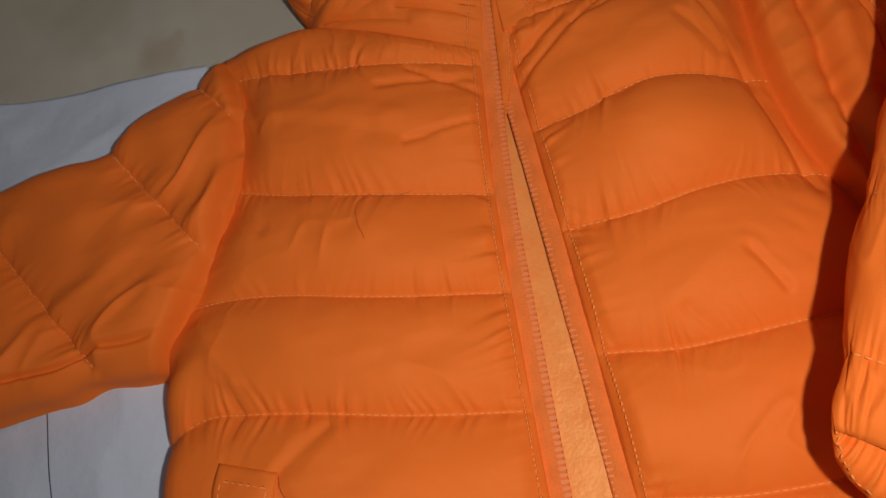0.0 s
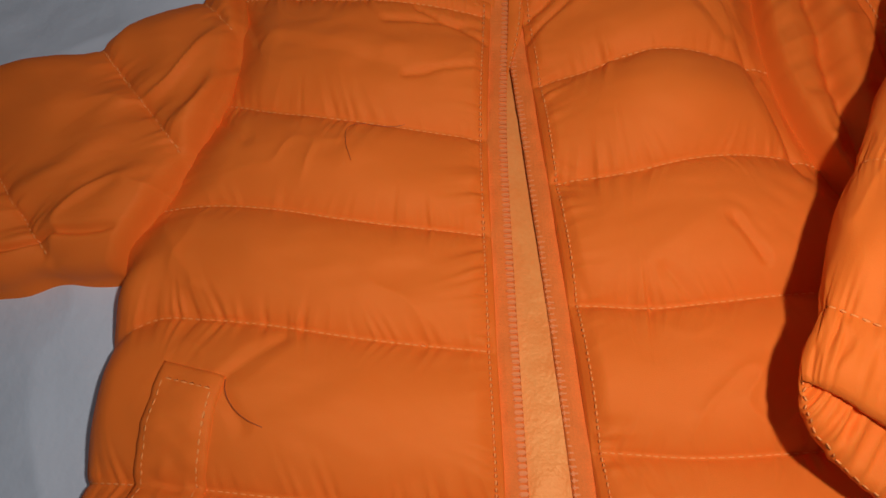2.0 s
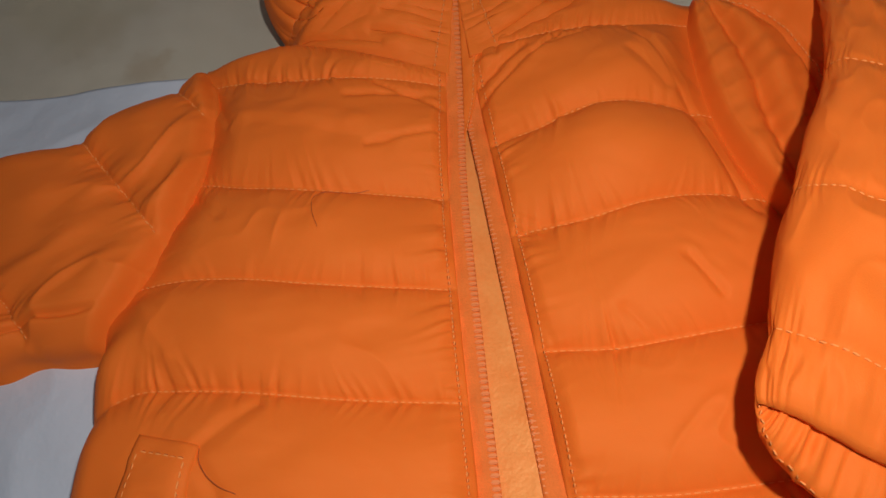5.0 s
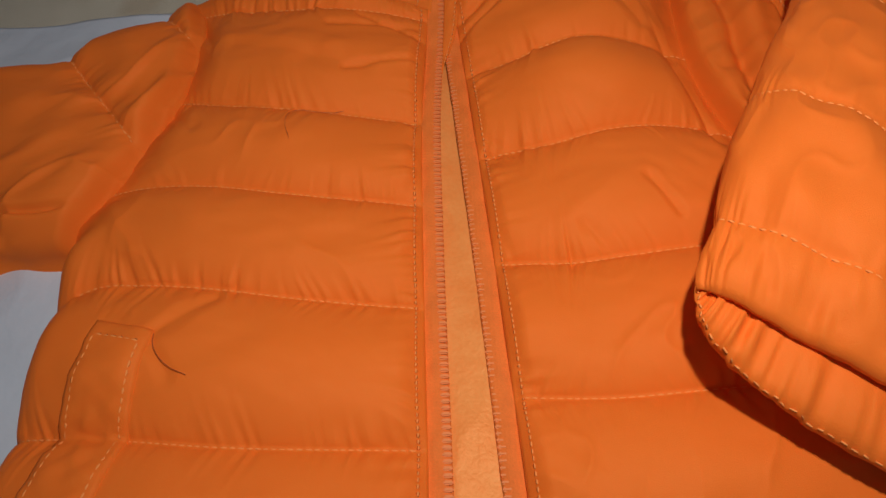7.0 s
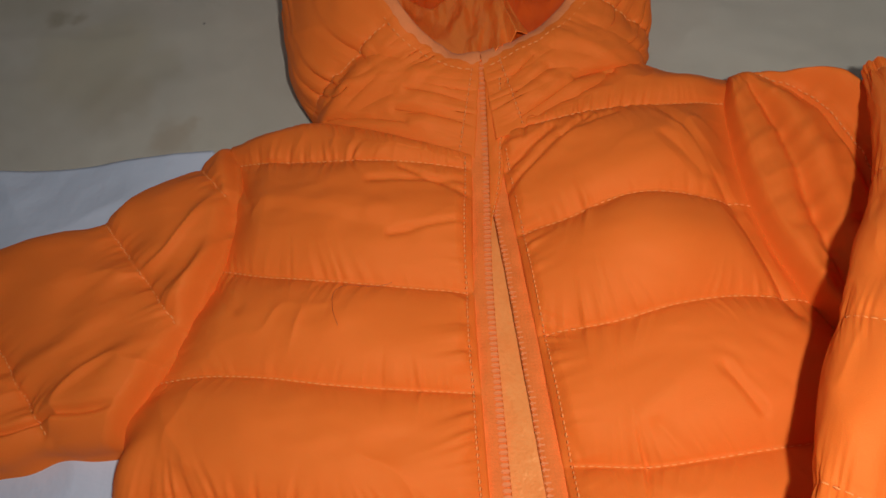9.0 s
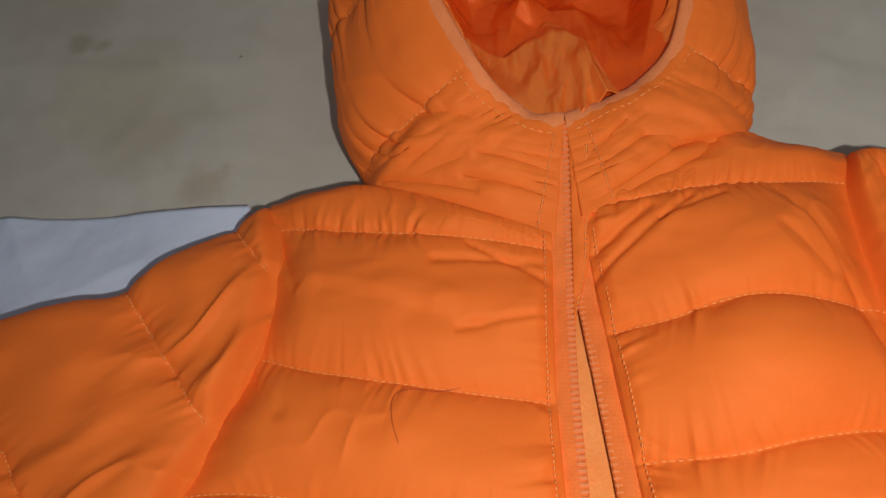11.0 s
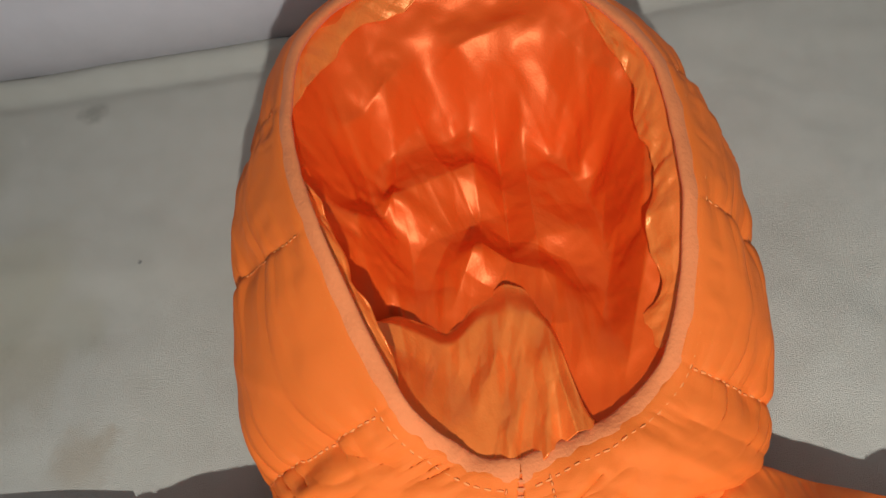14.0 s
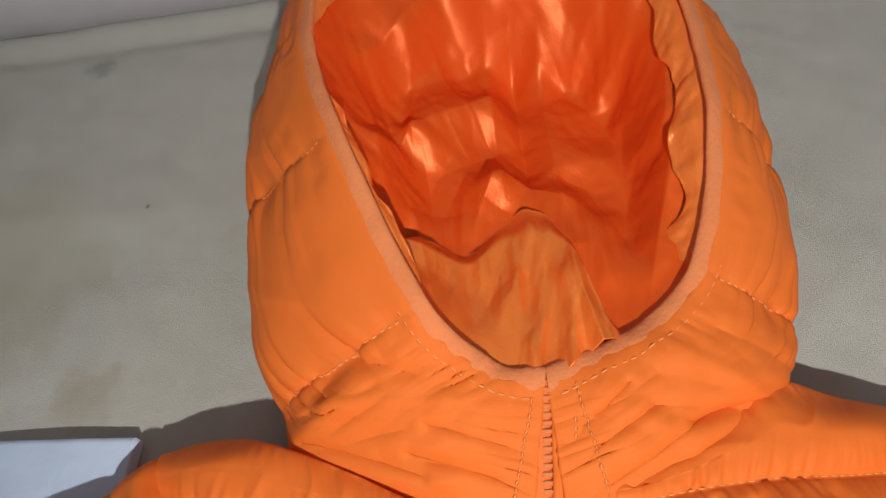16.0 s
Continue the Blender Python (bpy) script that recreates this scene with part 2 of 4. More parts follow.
# ---------------------------------------------------------------- bed, bag, wall
def build_bed():
    xs = np.r_[np.linspace(-1.2, -0.5, 20), np.linspace(-0.49, 0.4, 220), np.linspace(0.41, 1.2, 20)]
    ys = np.r_[np.linspace(-1.2, -0.45, 20), np.linspace(-0.44, 0.40, 215)]
    X, Y = np.meshgrid(xs, ys)
    Z = 0.0018 * vn(X * 22, Y * 22, 3) + 0.0007 * vn(X * 60 + Y * 40, Y * 70, 4) + 0.0020 * ridge(X * 5 - Y * 4, X * 2 + Y * 9, 8)
    Z -= 0.0034
    far = 0.278 + 0.08 * X
    Z += 0.006 * bell(Y, far + 0.004, 0.008) - 0.003 * bell(Y, far - 0.008, 0.006)
    ob = attach("bed_sheet", grid_mesh("bed_sheet", np.stack([X, Y, Z], -1), skirt=-0.08), bed_mat)
    tagged(ob, "off-white flannel bed sheet with yellowish stains", "bed sheet", kind="structure")
    y0 = 0.289
    Xw, Zw = np.meshgrid(np.linspace(-1.2, 1.2, 40), np.linspace(-0.02, 1.2, 20))
    Yw = y0 + 0.08 * Xw + 0 * Zw
    wall = attach("wall_north", grid_mesh("wall_north", np.stack([Xw, Yw, Zw], -1)), wall_mat)
    solid = wall.modifiers.new("thick", "SOLIDIFY")
    solid.thickness, solid.offset = 0.05, -1
    tagged(wall, "pale painted wall behind the bed", "wall", kind="structure")


def build_bag():
    corner = np.array((-0.158, -0.0032))
    along, down = np.array((-0.999, 0.035)), np.array((-0.06, -0.998))
    U, V = np.meshgrid(np.linspace(0, 0.367, 190), np.linspace(0, 0.40, 190))
    X = corner[0] + U * along[0] + V * down[0]
    Y = corner[1] + U * along[1] + V * down[1]
    Z = 0.0032 + 0.0012 * vn(X * 16, Y * 16, 31) + 0.0034 * ridge(X * 12 + Y * 7, Y * 5 - X * 3, 32) + 0.0008 * vn(X * 50, Y * 50, 33)
    Y += 0.0015 * vn(X * 20, 0, 34) * step(0.05 - V, 0, 0.05)
    bag = tagged(attach("mailing_bag", grid_mesh("mailing_bag", np.stack([X, Y, Z], -1), skirt=-0.0015), bag_mat), "white plastic mailing bag with black print lying under the jacket", "bag")

    def top(x, y):
        return 0.0032 + 0.0012 * vn(x * 16, y * 16, 31) + 0.0034 * ridge(x * 12 + y * 7, y * 5 - x * 3, 32) + 0.0008 * vn(x * 50, y * 50, 33) + 0.0004

    def flat(name, outline_a, outline_b, label=""):
        A, B = np.array(outline_a), np.array(outline_b)
        P = np.stack([A, (A + B) / 2, B])
        Q = np.concatenate([P, top(P[..., 0], P[..., 1])[..., None]], -1)
        attach(name, grid_mesh(name, Q), ink, bag, label)

    a = np.linspace(0, 2 * math.pi, 90)
    centre = np.array((-0.290, -0.141))
    turn = np.array(((0.97, 0.22), (-0.22, 0.97)))
    outer = centre + np.stack([0.031 * np.cos(a), 0.0225 * np.sin(a)], -1) @ turn
    inner = centre + np.stack([0.0235 * np.cos(a), 0.0165 * np.sin(a)], -1) @ turn
    flat("printed_ring", outer, inner, "thick black printed ring")

    def line(p, q, w):
        p, q = np.array(p), np.array(q)
        t = np.linspace(0, 1, 30)[:, None]
        d = (q - p) / np.linalg.norm(q - p)
        n = np.array((-d[1], d[0])) * w / 2
        flat("printed_line", p + (q - p) * t + n, p + (q - p) * t - n)

    line((-0.246, -0.192), (-0.325, -0.202), 0.0006)
    line((-0.246, -0.192), (-0.237, -0.265), 0.0006)
    line((-0.259, -0.1755), (-0.305, -0.1815), 0.0022)


# ---------------------------------------------------------------- the jacket
jacket = tagged(new("jacket"), "orange quilted hooded puffer jacket lying partly unzipped on the bed", "jacket")


def puckers(s, d, seed, freq=440.0):
    """Small creases that run away from a seam in bunches: s along it, d off it."""
    lean = s + d * 0.9 * vn(s * 40, 0.5, seed + 3)
    a = vn(lean * freq, d * 20 + seed, seed) + 0.8 * (ridge(lean * freq * 0.4, d * 14, seed + 1) - 0.4)
    reach = 0.0055 + 0.0045 * vn(s * 55, 1.5, seed + 4)
    return a * (1 - np.exp(-d / 0.0012)) * np.exp(-d / reach) * (0.35 + 0.9 * step(vn(s * 45, 2.5, seed + 5), -0.3, 0.5))


def quilted(rows, zip_edge, outer_edge, seed, puff, level, creases, nu=210, per=48):
    """Points of a quilted front: rows are seam curves y(x) from the top down, the edges are curves x(y)."""
    out, seams = [], []
    u = np.linspace(0, 1, nu)
    for k in range(len(rows) - 1):
        last = k == len(rows) - 2
        for f in np.linspace(0, 1, per, endpoint=last):
            x = 0.5 * (zip_edge(np.full(nu, -0.15)) + outer_edge(np.full(nu, -0.15)))
            for _ in range(6):
                top, low = curve(rows[k], x), curve(rows[k + 1], x)
                y = top * (1 - f) + low * f
                x = zip_edge(y) * (1 - u) + outer_edge(y) * u
            high = np.abs(top - low)
            d = np.minimum(f, 1 - f) * high
            body = np.clip(4 * f * (1 - f), 0, 1) ** 0.80
            sag = np.clip(high / 0.055, 0.2, 1.15)
            edge = step(u, -0.05, 0.06) * (1 - 0.55 * step(u, 0.955, 1.0)) * (1 - 0.9 * step(u, 0.80, 1.0) * step(y, -0.20, -0.175))
            z = level(x, y, u) + puff * sag * body * edge * (1 + 0.16 * vn(x * 30, y * 30, seed))
            near_top = f < 0.5
            z += 0.0019 * puckers(x, d, seed + 10 + k + (0 if near_top else 1)) * edge
            w = np.abs(x - zip_edge(y))
            z += 0.0030 * puckers(y, w * 0.75, seed + 40, 380) * (u < 0.5) * step(w, 0.001, 0.006)
            z += 0.0012 * puckers(y, np.abs(x - outer_edge(y)) * 0.6, seed + 45, 210) * (u > 0.5) * step(1 - u, 0, 0.05)
            wx, wy = x + 0.012 * vn(x * 22, y * 22, seed + 7), y + 0.012 * vn(x * 22 + 9, y * 22, seed + 8)
            z += (0.0007 * vn(wx * 34 + wy * 30, wy * 75 - wx * 34, seed + 5) + 0.0003 * vn(wx * 60 - wy * 44, wy * 150 + wx * 60, seed + 25)) * body * edge
            patch = step(vn(x * 24, y * 24, seed + 9), -0.1, 0.6)
            z += 0.0013 * (ridge(wx * 60 - wy * 30, wx * 20 + wy * 46, seed + 6) - 0.3) * body * edge * patch
            z += 0.0018 * (crumple(wx * 16, wy * 34, seed + 15) - 0.3) * body * edge
            z += creases(x, y)
            out.append(np.stack([x, y, z], -1))
            if f == 0:
                seams.append(out[-1])
    return np.array(out), seams


L_ZIP = lambda y: curve([(-0.36, 0.001), (-0.30, 0.0005), (-0.2, -0.001), (-0.12, -0.001), (-0.05, 0.003), (0.01, 0.006)], y)
L_OUT = lambda y: curve([(-0.36, -0.190), (-0.31, -0.187), (-0.25, -0.184), (-0.215, -0.183), (-0.195, -0.180), (-0.183, -0.174), (-0.166, -0.164), (-0.155, -0.157), (-0.132, -0.147), (-0.117, -0.141), (-0.10, -0.135), (-0.084, -0.132), (-0.065, -0.130), (-0.048, -0.131), (-0.025, -0.136), (0.01, -0.143)], y)
R_ZIP = lambda y: curve([(-0.36, 0.041), (-0.315, 0.0375), (-0.27, 0.0345), (-0.21, 0.0305), (-0.15, 0.0260), (-0.10, 0.0220), (-0.06, 0.0185), (-0.03, 0.0165), (0.01, 0.0155)], y)
R_OUT = lambda y: curve([(-0.36, 0.187), (-0.25, 0.185), (-0.2, 0.178), (-0.17, 0.161), (-0.147, 0.150), (-0.12, 0.1405), (-0.094, 0.1365), (-0.066, 0.1365), (-0.03, 0.141), (-0.01, 0.147), (0.01, 0.150)], y)
L_ROWS = [[(-0.16, -0.022), (-0.143, -0.015), (-0.122, -0.010), (-0.103, -0.010), (-0.086, -0.015), (-0.056, -0.027), (-0.034, -0.037), (-0.012, -0.045), (0.01, -0.0525)],
          [(-0.16, -0.030), (-0.135, -0.032), (-0.114, -0.0365), (-0.085, -0.043), (-0.053, -0.0495), (0.01, -0.0585)],
          [(-0.16, -0.094), (-0.132, -0.101), (-0.11, -0.109), (-0.084, -0.115), (-0.045, -0.122), (0.01, -0.129)],
          [(-0.19, -0.160), (-0.157, -0.1595), (-0.13, -0.160), (-0.10, -0.164), (-0.072, -0.1695), (-0.004, -0.177), (0.01, -0.178)],
          [(-0.20, -0.229), (-0.168, -0.223), (-0.147, -0.2145), (-0.125, -0.2155), (-0.104, -0.218), (-0.053, -0.226), (0.01, -0.232)],
          [(-0.20, -0.279), (-0.121, -0.284), (-0.083, -0.288), (0.01, -0.291)],
          [(-0.20, -0.348), (-0.1, -0.352), (0.01, -0.354)]]
R_ROWS = [[(0.010, -0.037), (0.041, -0.030), (0.056, -0.025), (0.070, -0.016), (0.094, 0.003), (0.123, -0.002), (0.16, -0.009)],
          [(0.010, -0.042), (0.024, -0.0395), (0.043, -0.038), (0.062, -0.035), (0.085, -0.032), (0.114, -0.0305), (0.142, -0.028), (0.16, -0.027)],
          [(0.010, -0.101), (0.026, -0.0985), (0.048, -0.097), (0.064, -0.0935), (0.077, -0.0915), (0.098, -0.0915), (0.120, -0.094), (0.137, -0.0945), (0.16, -0.10)],
          [(0.015, -0.153), (0.030, -0.1525), (0.063, -0.152), (0.090, -0.1475), (0.116, -0.145), (0.133, -0.1455), (0.148, -0.147), (0.18, -0.155)],
          [(0.020, -0.211), (0.034, -0.2115), (0.067, -0.215), (0.086, -0.214), (0.116, -0.2115), (0.20, -0.206)],
          [(0.020, -0.271), (0.038, -0.272), (0.073, -0.275), (0.11, -0.274), (0.145, -0.272), (0.20, -0.268)],
          [(0.020, -0.338), (0.10, -0.336), (0.20, -0.333)]]


def l_level(x, y, u):
    fall = (0.002 + 0.028 * (1 - step(y, -0.20, -0.175))) * step(u, 0.82, 1.0) ** 2
    lift = 0.008 * np.sin(np.clip(u, 0, 1) * math.pi)
    return 0.026 + lift - fall + 0.008 * step(y, -0.075, -0.045) * (1 - step(np.abs(x), 0.02, 0.10)) - 0.008 * step(y, -0.022, -0.006) * step(-x, 0.08, 0.11)


def r_level(x, y, u):
    fall = (0.002 + 0.026 * (1 - step(y, -0.20, -0.17))) * step(u, 0.82, 1.0) ** 2
    lift = 0.008 * np.sin(np.clip(u, 0, 1) * math.pi) + 0.010 * bell(x, 0.08, 0.04) * bell(y, -0.10, 0.05)
    return 0.026 + lift - fall + 0.008 * step(y, -0.07, -0.04) * (1 - step(np.abs(x), 0.03, 0.10)) - 0.008 * step(y, -0.018, 0.0) * step(x, 0.085, 0.115)


def front(rows, zip_edge, outer_edge, seed, level, sign, creases):
    P, seams = quilted(rows, zip_edge, outer_edge, seed, 0.0095, level, creases)
    if sign > 0:
        P = P[:, ::-1]
    panel = attach("front_panel", grid_mesh("front_panel", P, skirt=0.004), nylon, jacket)
    for k, s in enumerate(seams[1:]):
        s = s[4:]
        stitches("seam_stitching", s, panel, seed=seed + k)
    y = np.linspace(-0.345, -0.052 if sign < 0 else -0.05, 300)
    x = zip_edge(y) + sign * 0.0034
    row_z = []
    for row in P:
        o = np.argsort(row[:, 0])
        row_z.append(np.interp(zip_edge(row[:1, 1])[0] + sign * 0.0034, row[o, 0], row[o, 2]))
    zs = np.interp(y, P[::-1, 0 if sign < 0 else -1, 1], np.array(row_z)[::-1])
    stitches("edge_stitching", np.stack([x, y, zs + 0.0003], -1), panel, length=0.0017, gap=0.0010, width=0.00065, lift=0.0003, seed=seed + 20)
    return panel, P


def build_fronts():
    left_creases = lambda x, y: folds(x, y, ((-0.108, -0.242, -0.088, -0.226, -0.0022, 0.006), (-0.112, -0.245, -0.10, -0.262, -0.0015, 0.005), (-0.13, -0.06, -0.05, -0.085, 0.002, 0.014), (-0.10, -0.075, -0.03, -0.098, -0.002, 0.012),
                                             (-0.035, -0.056, -0.002, -0.074, -0.0026, 0.003), (-0.05, -0.064, -0.004, -0.066, -0.0024, 0.003), (-0.04, -0.098, -0.004, -0.092, -0.0022, 0.003), (-0.133, -0.035, -0.115, -0.07, -0.0016, 0.005), (-0.135, -0.11, -0.115, -0.13, -0.0015, 0.005), (-0.15, -0.17, -0.13, -0.20, 0.0015, 0.008)))
    right_creases = lambda x, y: folds(x, y, ((0.103, -0.038, 0.126, -0.098, -0.0026, 0.006), (0.098, -0.062, 0.113, -0.082, -0.0020, 0.005), (0.105, -0.052, 0.12, -0.08, 0.0014, 0.004), (0.126, -0.105, 0.139, -0.155, -0.003, 0.006),
                                              (0.020, -0.074, 0.064, -0.041, -0.0030, 0.0035), (0.021, -0.062, 0.046, -0.044, -0.0026, 0.003), (0.05, -0.052, 0.078, -0.040, -0.0022, 0.003), (0.022, -0.058, 0.05, -0.046, -0.0016, 0.006), (0.028, -0.07, 0.055, -0.050, 0.0016, 0.008), (0.10, -0.18, 0.11, -0.198, -0.0018, 0.004), (0.07, -0.20, 0.08, -0.212, -0.0014, 0.004)))
    left, LP = front(L_ROWS, L_ZIP, L_OUT, 100, l_level, -1, left_creases)
    right, RP = front(R_ROWS, R_ZIP, R_OUT, 200, r_level, 1, right_creases)
    return left, LP, right, RP


def build_back():
    U, V = np.meshgrid(np.linspace(-0.145, 0.15, 200), np.linspace(-0.355, -0.02, 200))
    Z = 0.0224 + 0.0008 * vn(U * 60, V * 14, 51) + 0.0012 * ridge(U * 40 + V * 6, V * 9, 52) - 0.003 * step(np.abs(U), 0.1, 0.15)
    attach("back_lining", grid_mesh("back_lining", np.stack([U, V, Z], -1), skirt=0.0015), lining_flat, jacket, "glossy pale orange lining inside the open front")


def tooth_mesh():
    bm = bmesh.new()
    bmesh.ops.create_cube(bm, size=1.0, matrix=Matrix.Diagonal((0.0038, 0.0017, 0.0015, 1)))
    bmesh.ops.bevel(bm, geom=bm.edges[:], offset=0.0005, segments=2, affect="EDGES")
    mesh = bpy.data.meshes.new("tooth")
    bm.to_mesh(mesh)
    bm.free()
    mesh.materials.append(tooth_mat)
    return mesh


def zip_side(x_in, x_teeth, y0, y1, z, tooth, shift):
    """One half of the zip: a woven tape with its row of teeth."""
    y = np.linspace(y0, y1, 160)
    a, b = x_in(y), x_teeth(y)
    b = b + 0.0018 * np.sign(b - a)
    t = np.linspace(0, 1, 9)
    X = a[:, None] * (1 - t) + b[:, None] * t
    Y = np.repeat(y[:, None], 9, 1)
    Z = z(y)[:, None] + 0.0012 * np.sin(t * math.pi)[None] + 0.0005 * vn(Y * 200, X * 300, 61)
    tape = attach("zip_tape", grid_mesh("zip_tape", np.stack([X, Y, Z], -1), skirt=None), tape_mat, jacket, "woven salmon zip tape")
    solid = tape.modifiers.new("thick", "SOLIDIFY")
    solid.thickness = 0.0009
    pitch, yy = 0.0026, y0 + shift
    while yy < y1:
        k = new("tooth", tooth)
        k.parent = tape
        k.location = (float(x_teeth(np.array([yy]))[0]), yy, float(z(np.array([yy]))[0]) + 0.0010)
        yy += pitch
    return tape


def build_zip():
    tooth = tooth_mesh()
    zl = lambda y: np.interp(y, (-0.36, -0.08, -0.052, -0.004), (0.0242, 0.0262, 0.0315, 0.0505))
    zg = lambda y: np.interp(y, (-0.36, -0.08, -0.052, -0.004), (0.0242, 0.0268, 0.0335, 0.0510))
    zr = lambda y: np.interp(y, (-0.36, -0.08, -0.05, -0.004), (0.0232, 0.0245, 0.031, 0.0475))
    zip_side(lambda y: L_ZIP(y) - 0.002, lambda y: L_ZIP(y) + 0.0074, -0.352, 0.000, zl, tooth, 0.0)
    zip_side(lambda y: R_ZIP(y) + 0.002, lambda y: R_ZIP(y) - 0.0070, -0.338, -0.022, zr, tooth, 0.0013)
    y = np.linspace(-0.093, -0.0085, 90)
    t = np.linspace(0, 1, 12)
    narrow = (0.06 + 0.94 * step(y, -0.096, -0.058)) * (0.25 + 0.75 * step(-y, 0.0085, 0.016))
    a = L_ZIP(y) + 0.0088
    b = a + 0.0080 + 0.003 * step(y, -0.06, -0.03)
    b = a + (b - a) * np.maximum(narrow, step(y, -0.05, -0.04))
    X = a[:, None] * (1 - t) + b[:, None] * t
    Y = np.repeat(y[:, None], 12, 1)
    Z = zg(y)[:, None] + 0.0005 + 0.0010 * np.sin(t * math.pi)[None] * narrow[:, None] + 0.0006 * vn(Y * 160, X * 200, 66)
    P = np.stack([X, Y, Z], -1)
    guard = attach("zip_guard", grid_mesh("zip_guard", P), nylon, jacket, "narrow fabric flap over the upper zip")
    solid = guard.modifiers.new("thick", "SOLIDIFY")
    solid.thickness, solid.offset = 0.0012, -1
    stitches("edge_stitching", P[6:, -4], guard, length=0.0018, gap=0.0010, seed=67)


def build_left_sleeve():
    """The sleeve that lies spread out to the side."""
    n, m = 150, 150
    u, v = np.linspace(0, 1, n), np.linspace(0, 1, m)
    arm_y = np.linspace(-0.010, -0.188, m)
    A = np.stack([L_OUT(arm_y) + 0.005, arm_y], -1)
    T = spline([(-0.132, -0.010), (-0.145, -0.018), (-0.158, -0.028), (-0.179, -0.042), (-0.197, -0.056), (-0.206, -0.063), (-0.224, -0.0655), (-0.262, -0.075), (-0.335, -0.092)], u)
    B = spline([(-0.175, -0.188), (-0.195, -0.189), (-0.214, -0.188), (-0.228, -0.193), (-0.242, -0.194), (-0.28, -0.200), (-0.325, -0.207)], u)
    E = spline([(-0.335, -0.092), (-0.345, -0.14), (-0.325, -0.207)], v)
    U, V = np.meshgrid(u, v)
    P = (1 - V)[..., None] * T[None] + V[..., None] * B[None] + (1 - U)[..., None] * A[:, None] + U[..., None] * E[:, None]
    P -= ((1 - U) * (1 - V))[..., None] * T[0] + (U * (1 - V))[..., None] * T[-1] + ((1 - U) * V)[..., None] * B[0] + (U * V)[..., None] * B[-1]
    X, Y = P[..., 0], P[..., 1]
    s = -0.78 * X - 0.62 * Y
    seams = [0.085, 0.139, 0.197, 0.272, 0.345, 0.42]
    k = np.clip(np.searchsorted(seams, s) - 1, 0, len(seams) - 2)
    lo, hi = np.array(seams)[k], np.array(seams)[k + 1]
    f = np.clip((s - lo) / (hi - lo), 0, 1)
    d = np.minimum(f, 1 - f) * (hi - lo)
    body = (4 * f * (1 - f)) ** 0.6
    rim = np.minimum(V, 1 - V)
    round_ = (0.45 + 0.55 * np.sqrt(np.clip(1 - (1 - np.clip(rim / 0.16, 0, 1)) ** 2, 0, 1))) * step(1 - U, -0.02, 0.12)
    q = 0.62 * X - 0.78 * Y
    Z = 0.006 + 0.025 * round_ + 0.0085 * body * round_ * step(U, 0, 0.05) - 0.0045 * (1 - step(U, 0.0, 0.035))
    ws, wq = s + 0.012 * vn(X * 24, Y * 24, 303), q + 0.012 * vn(X * 24 + 7, Y * 24, 304)
    Z += 0.0024 * puckers(q, d, 301) + 0.0022 * vn(ws * 30, wq * 70, 305) * round_ + 0.0055 * (crumple(ws * 30, wq * 30, 311) - 0.3) * round_ * step(U, 0.02, 0.12) + 0.0050 * (ridge(wq * 50, ws * 17, 306) - 0.3) * round_ * step(vn(X * 18, Y * 18, 307), -0.6, 0.2)
    Z += 0.0012 * puckers(Y, np.abs(X - L_OUT(Y)) * 0.5, 309, 200)
    Z -= 0.006 * (1 - step(V, 0.0, 0.16)) * (1 - step(U, 0.10, 0.32))
    Z -= 0.004 * bell(V, 0.9, 0.012) * step(U, 0.02, 0.1)
    sleeve = attach("sleeve", grid_mesh("sleeve", np.stack([X, Y, Z], -1)[::-1], skirt=0.0045), nylon, jacket, "sleeve spread out flat to the side")
    for k, s0 in enumerate(seams[1:4]):
        pts = []
        for j in range(m):
            row = s[j]
            if row.min() < s0 < row.max() and 0.03 < v[j] < 0.97:
                i = int(np.argmin(np.abs(row - s0)))
                if 3 < i < n - 4:
                    pts.append((X[j, i], Y[j, i], Z[j, i]))
        if len(pts) > 8:
            stitches("seam_stitching", pts, sleeve, seed=310 + k)


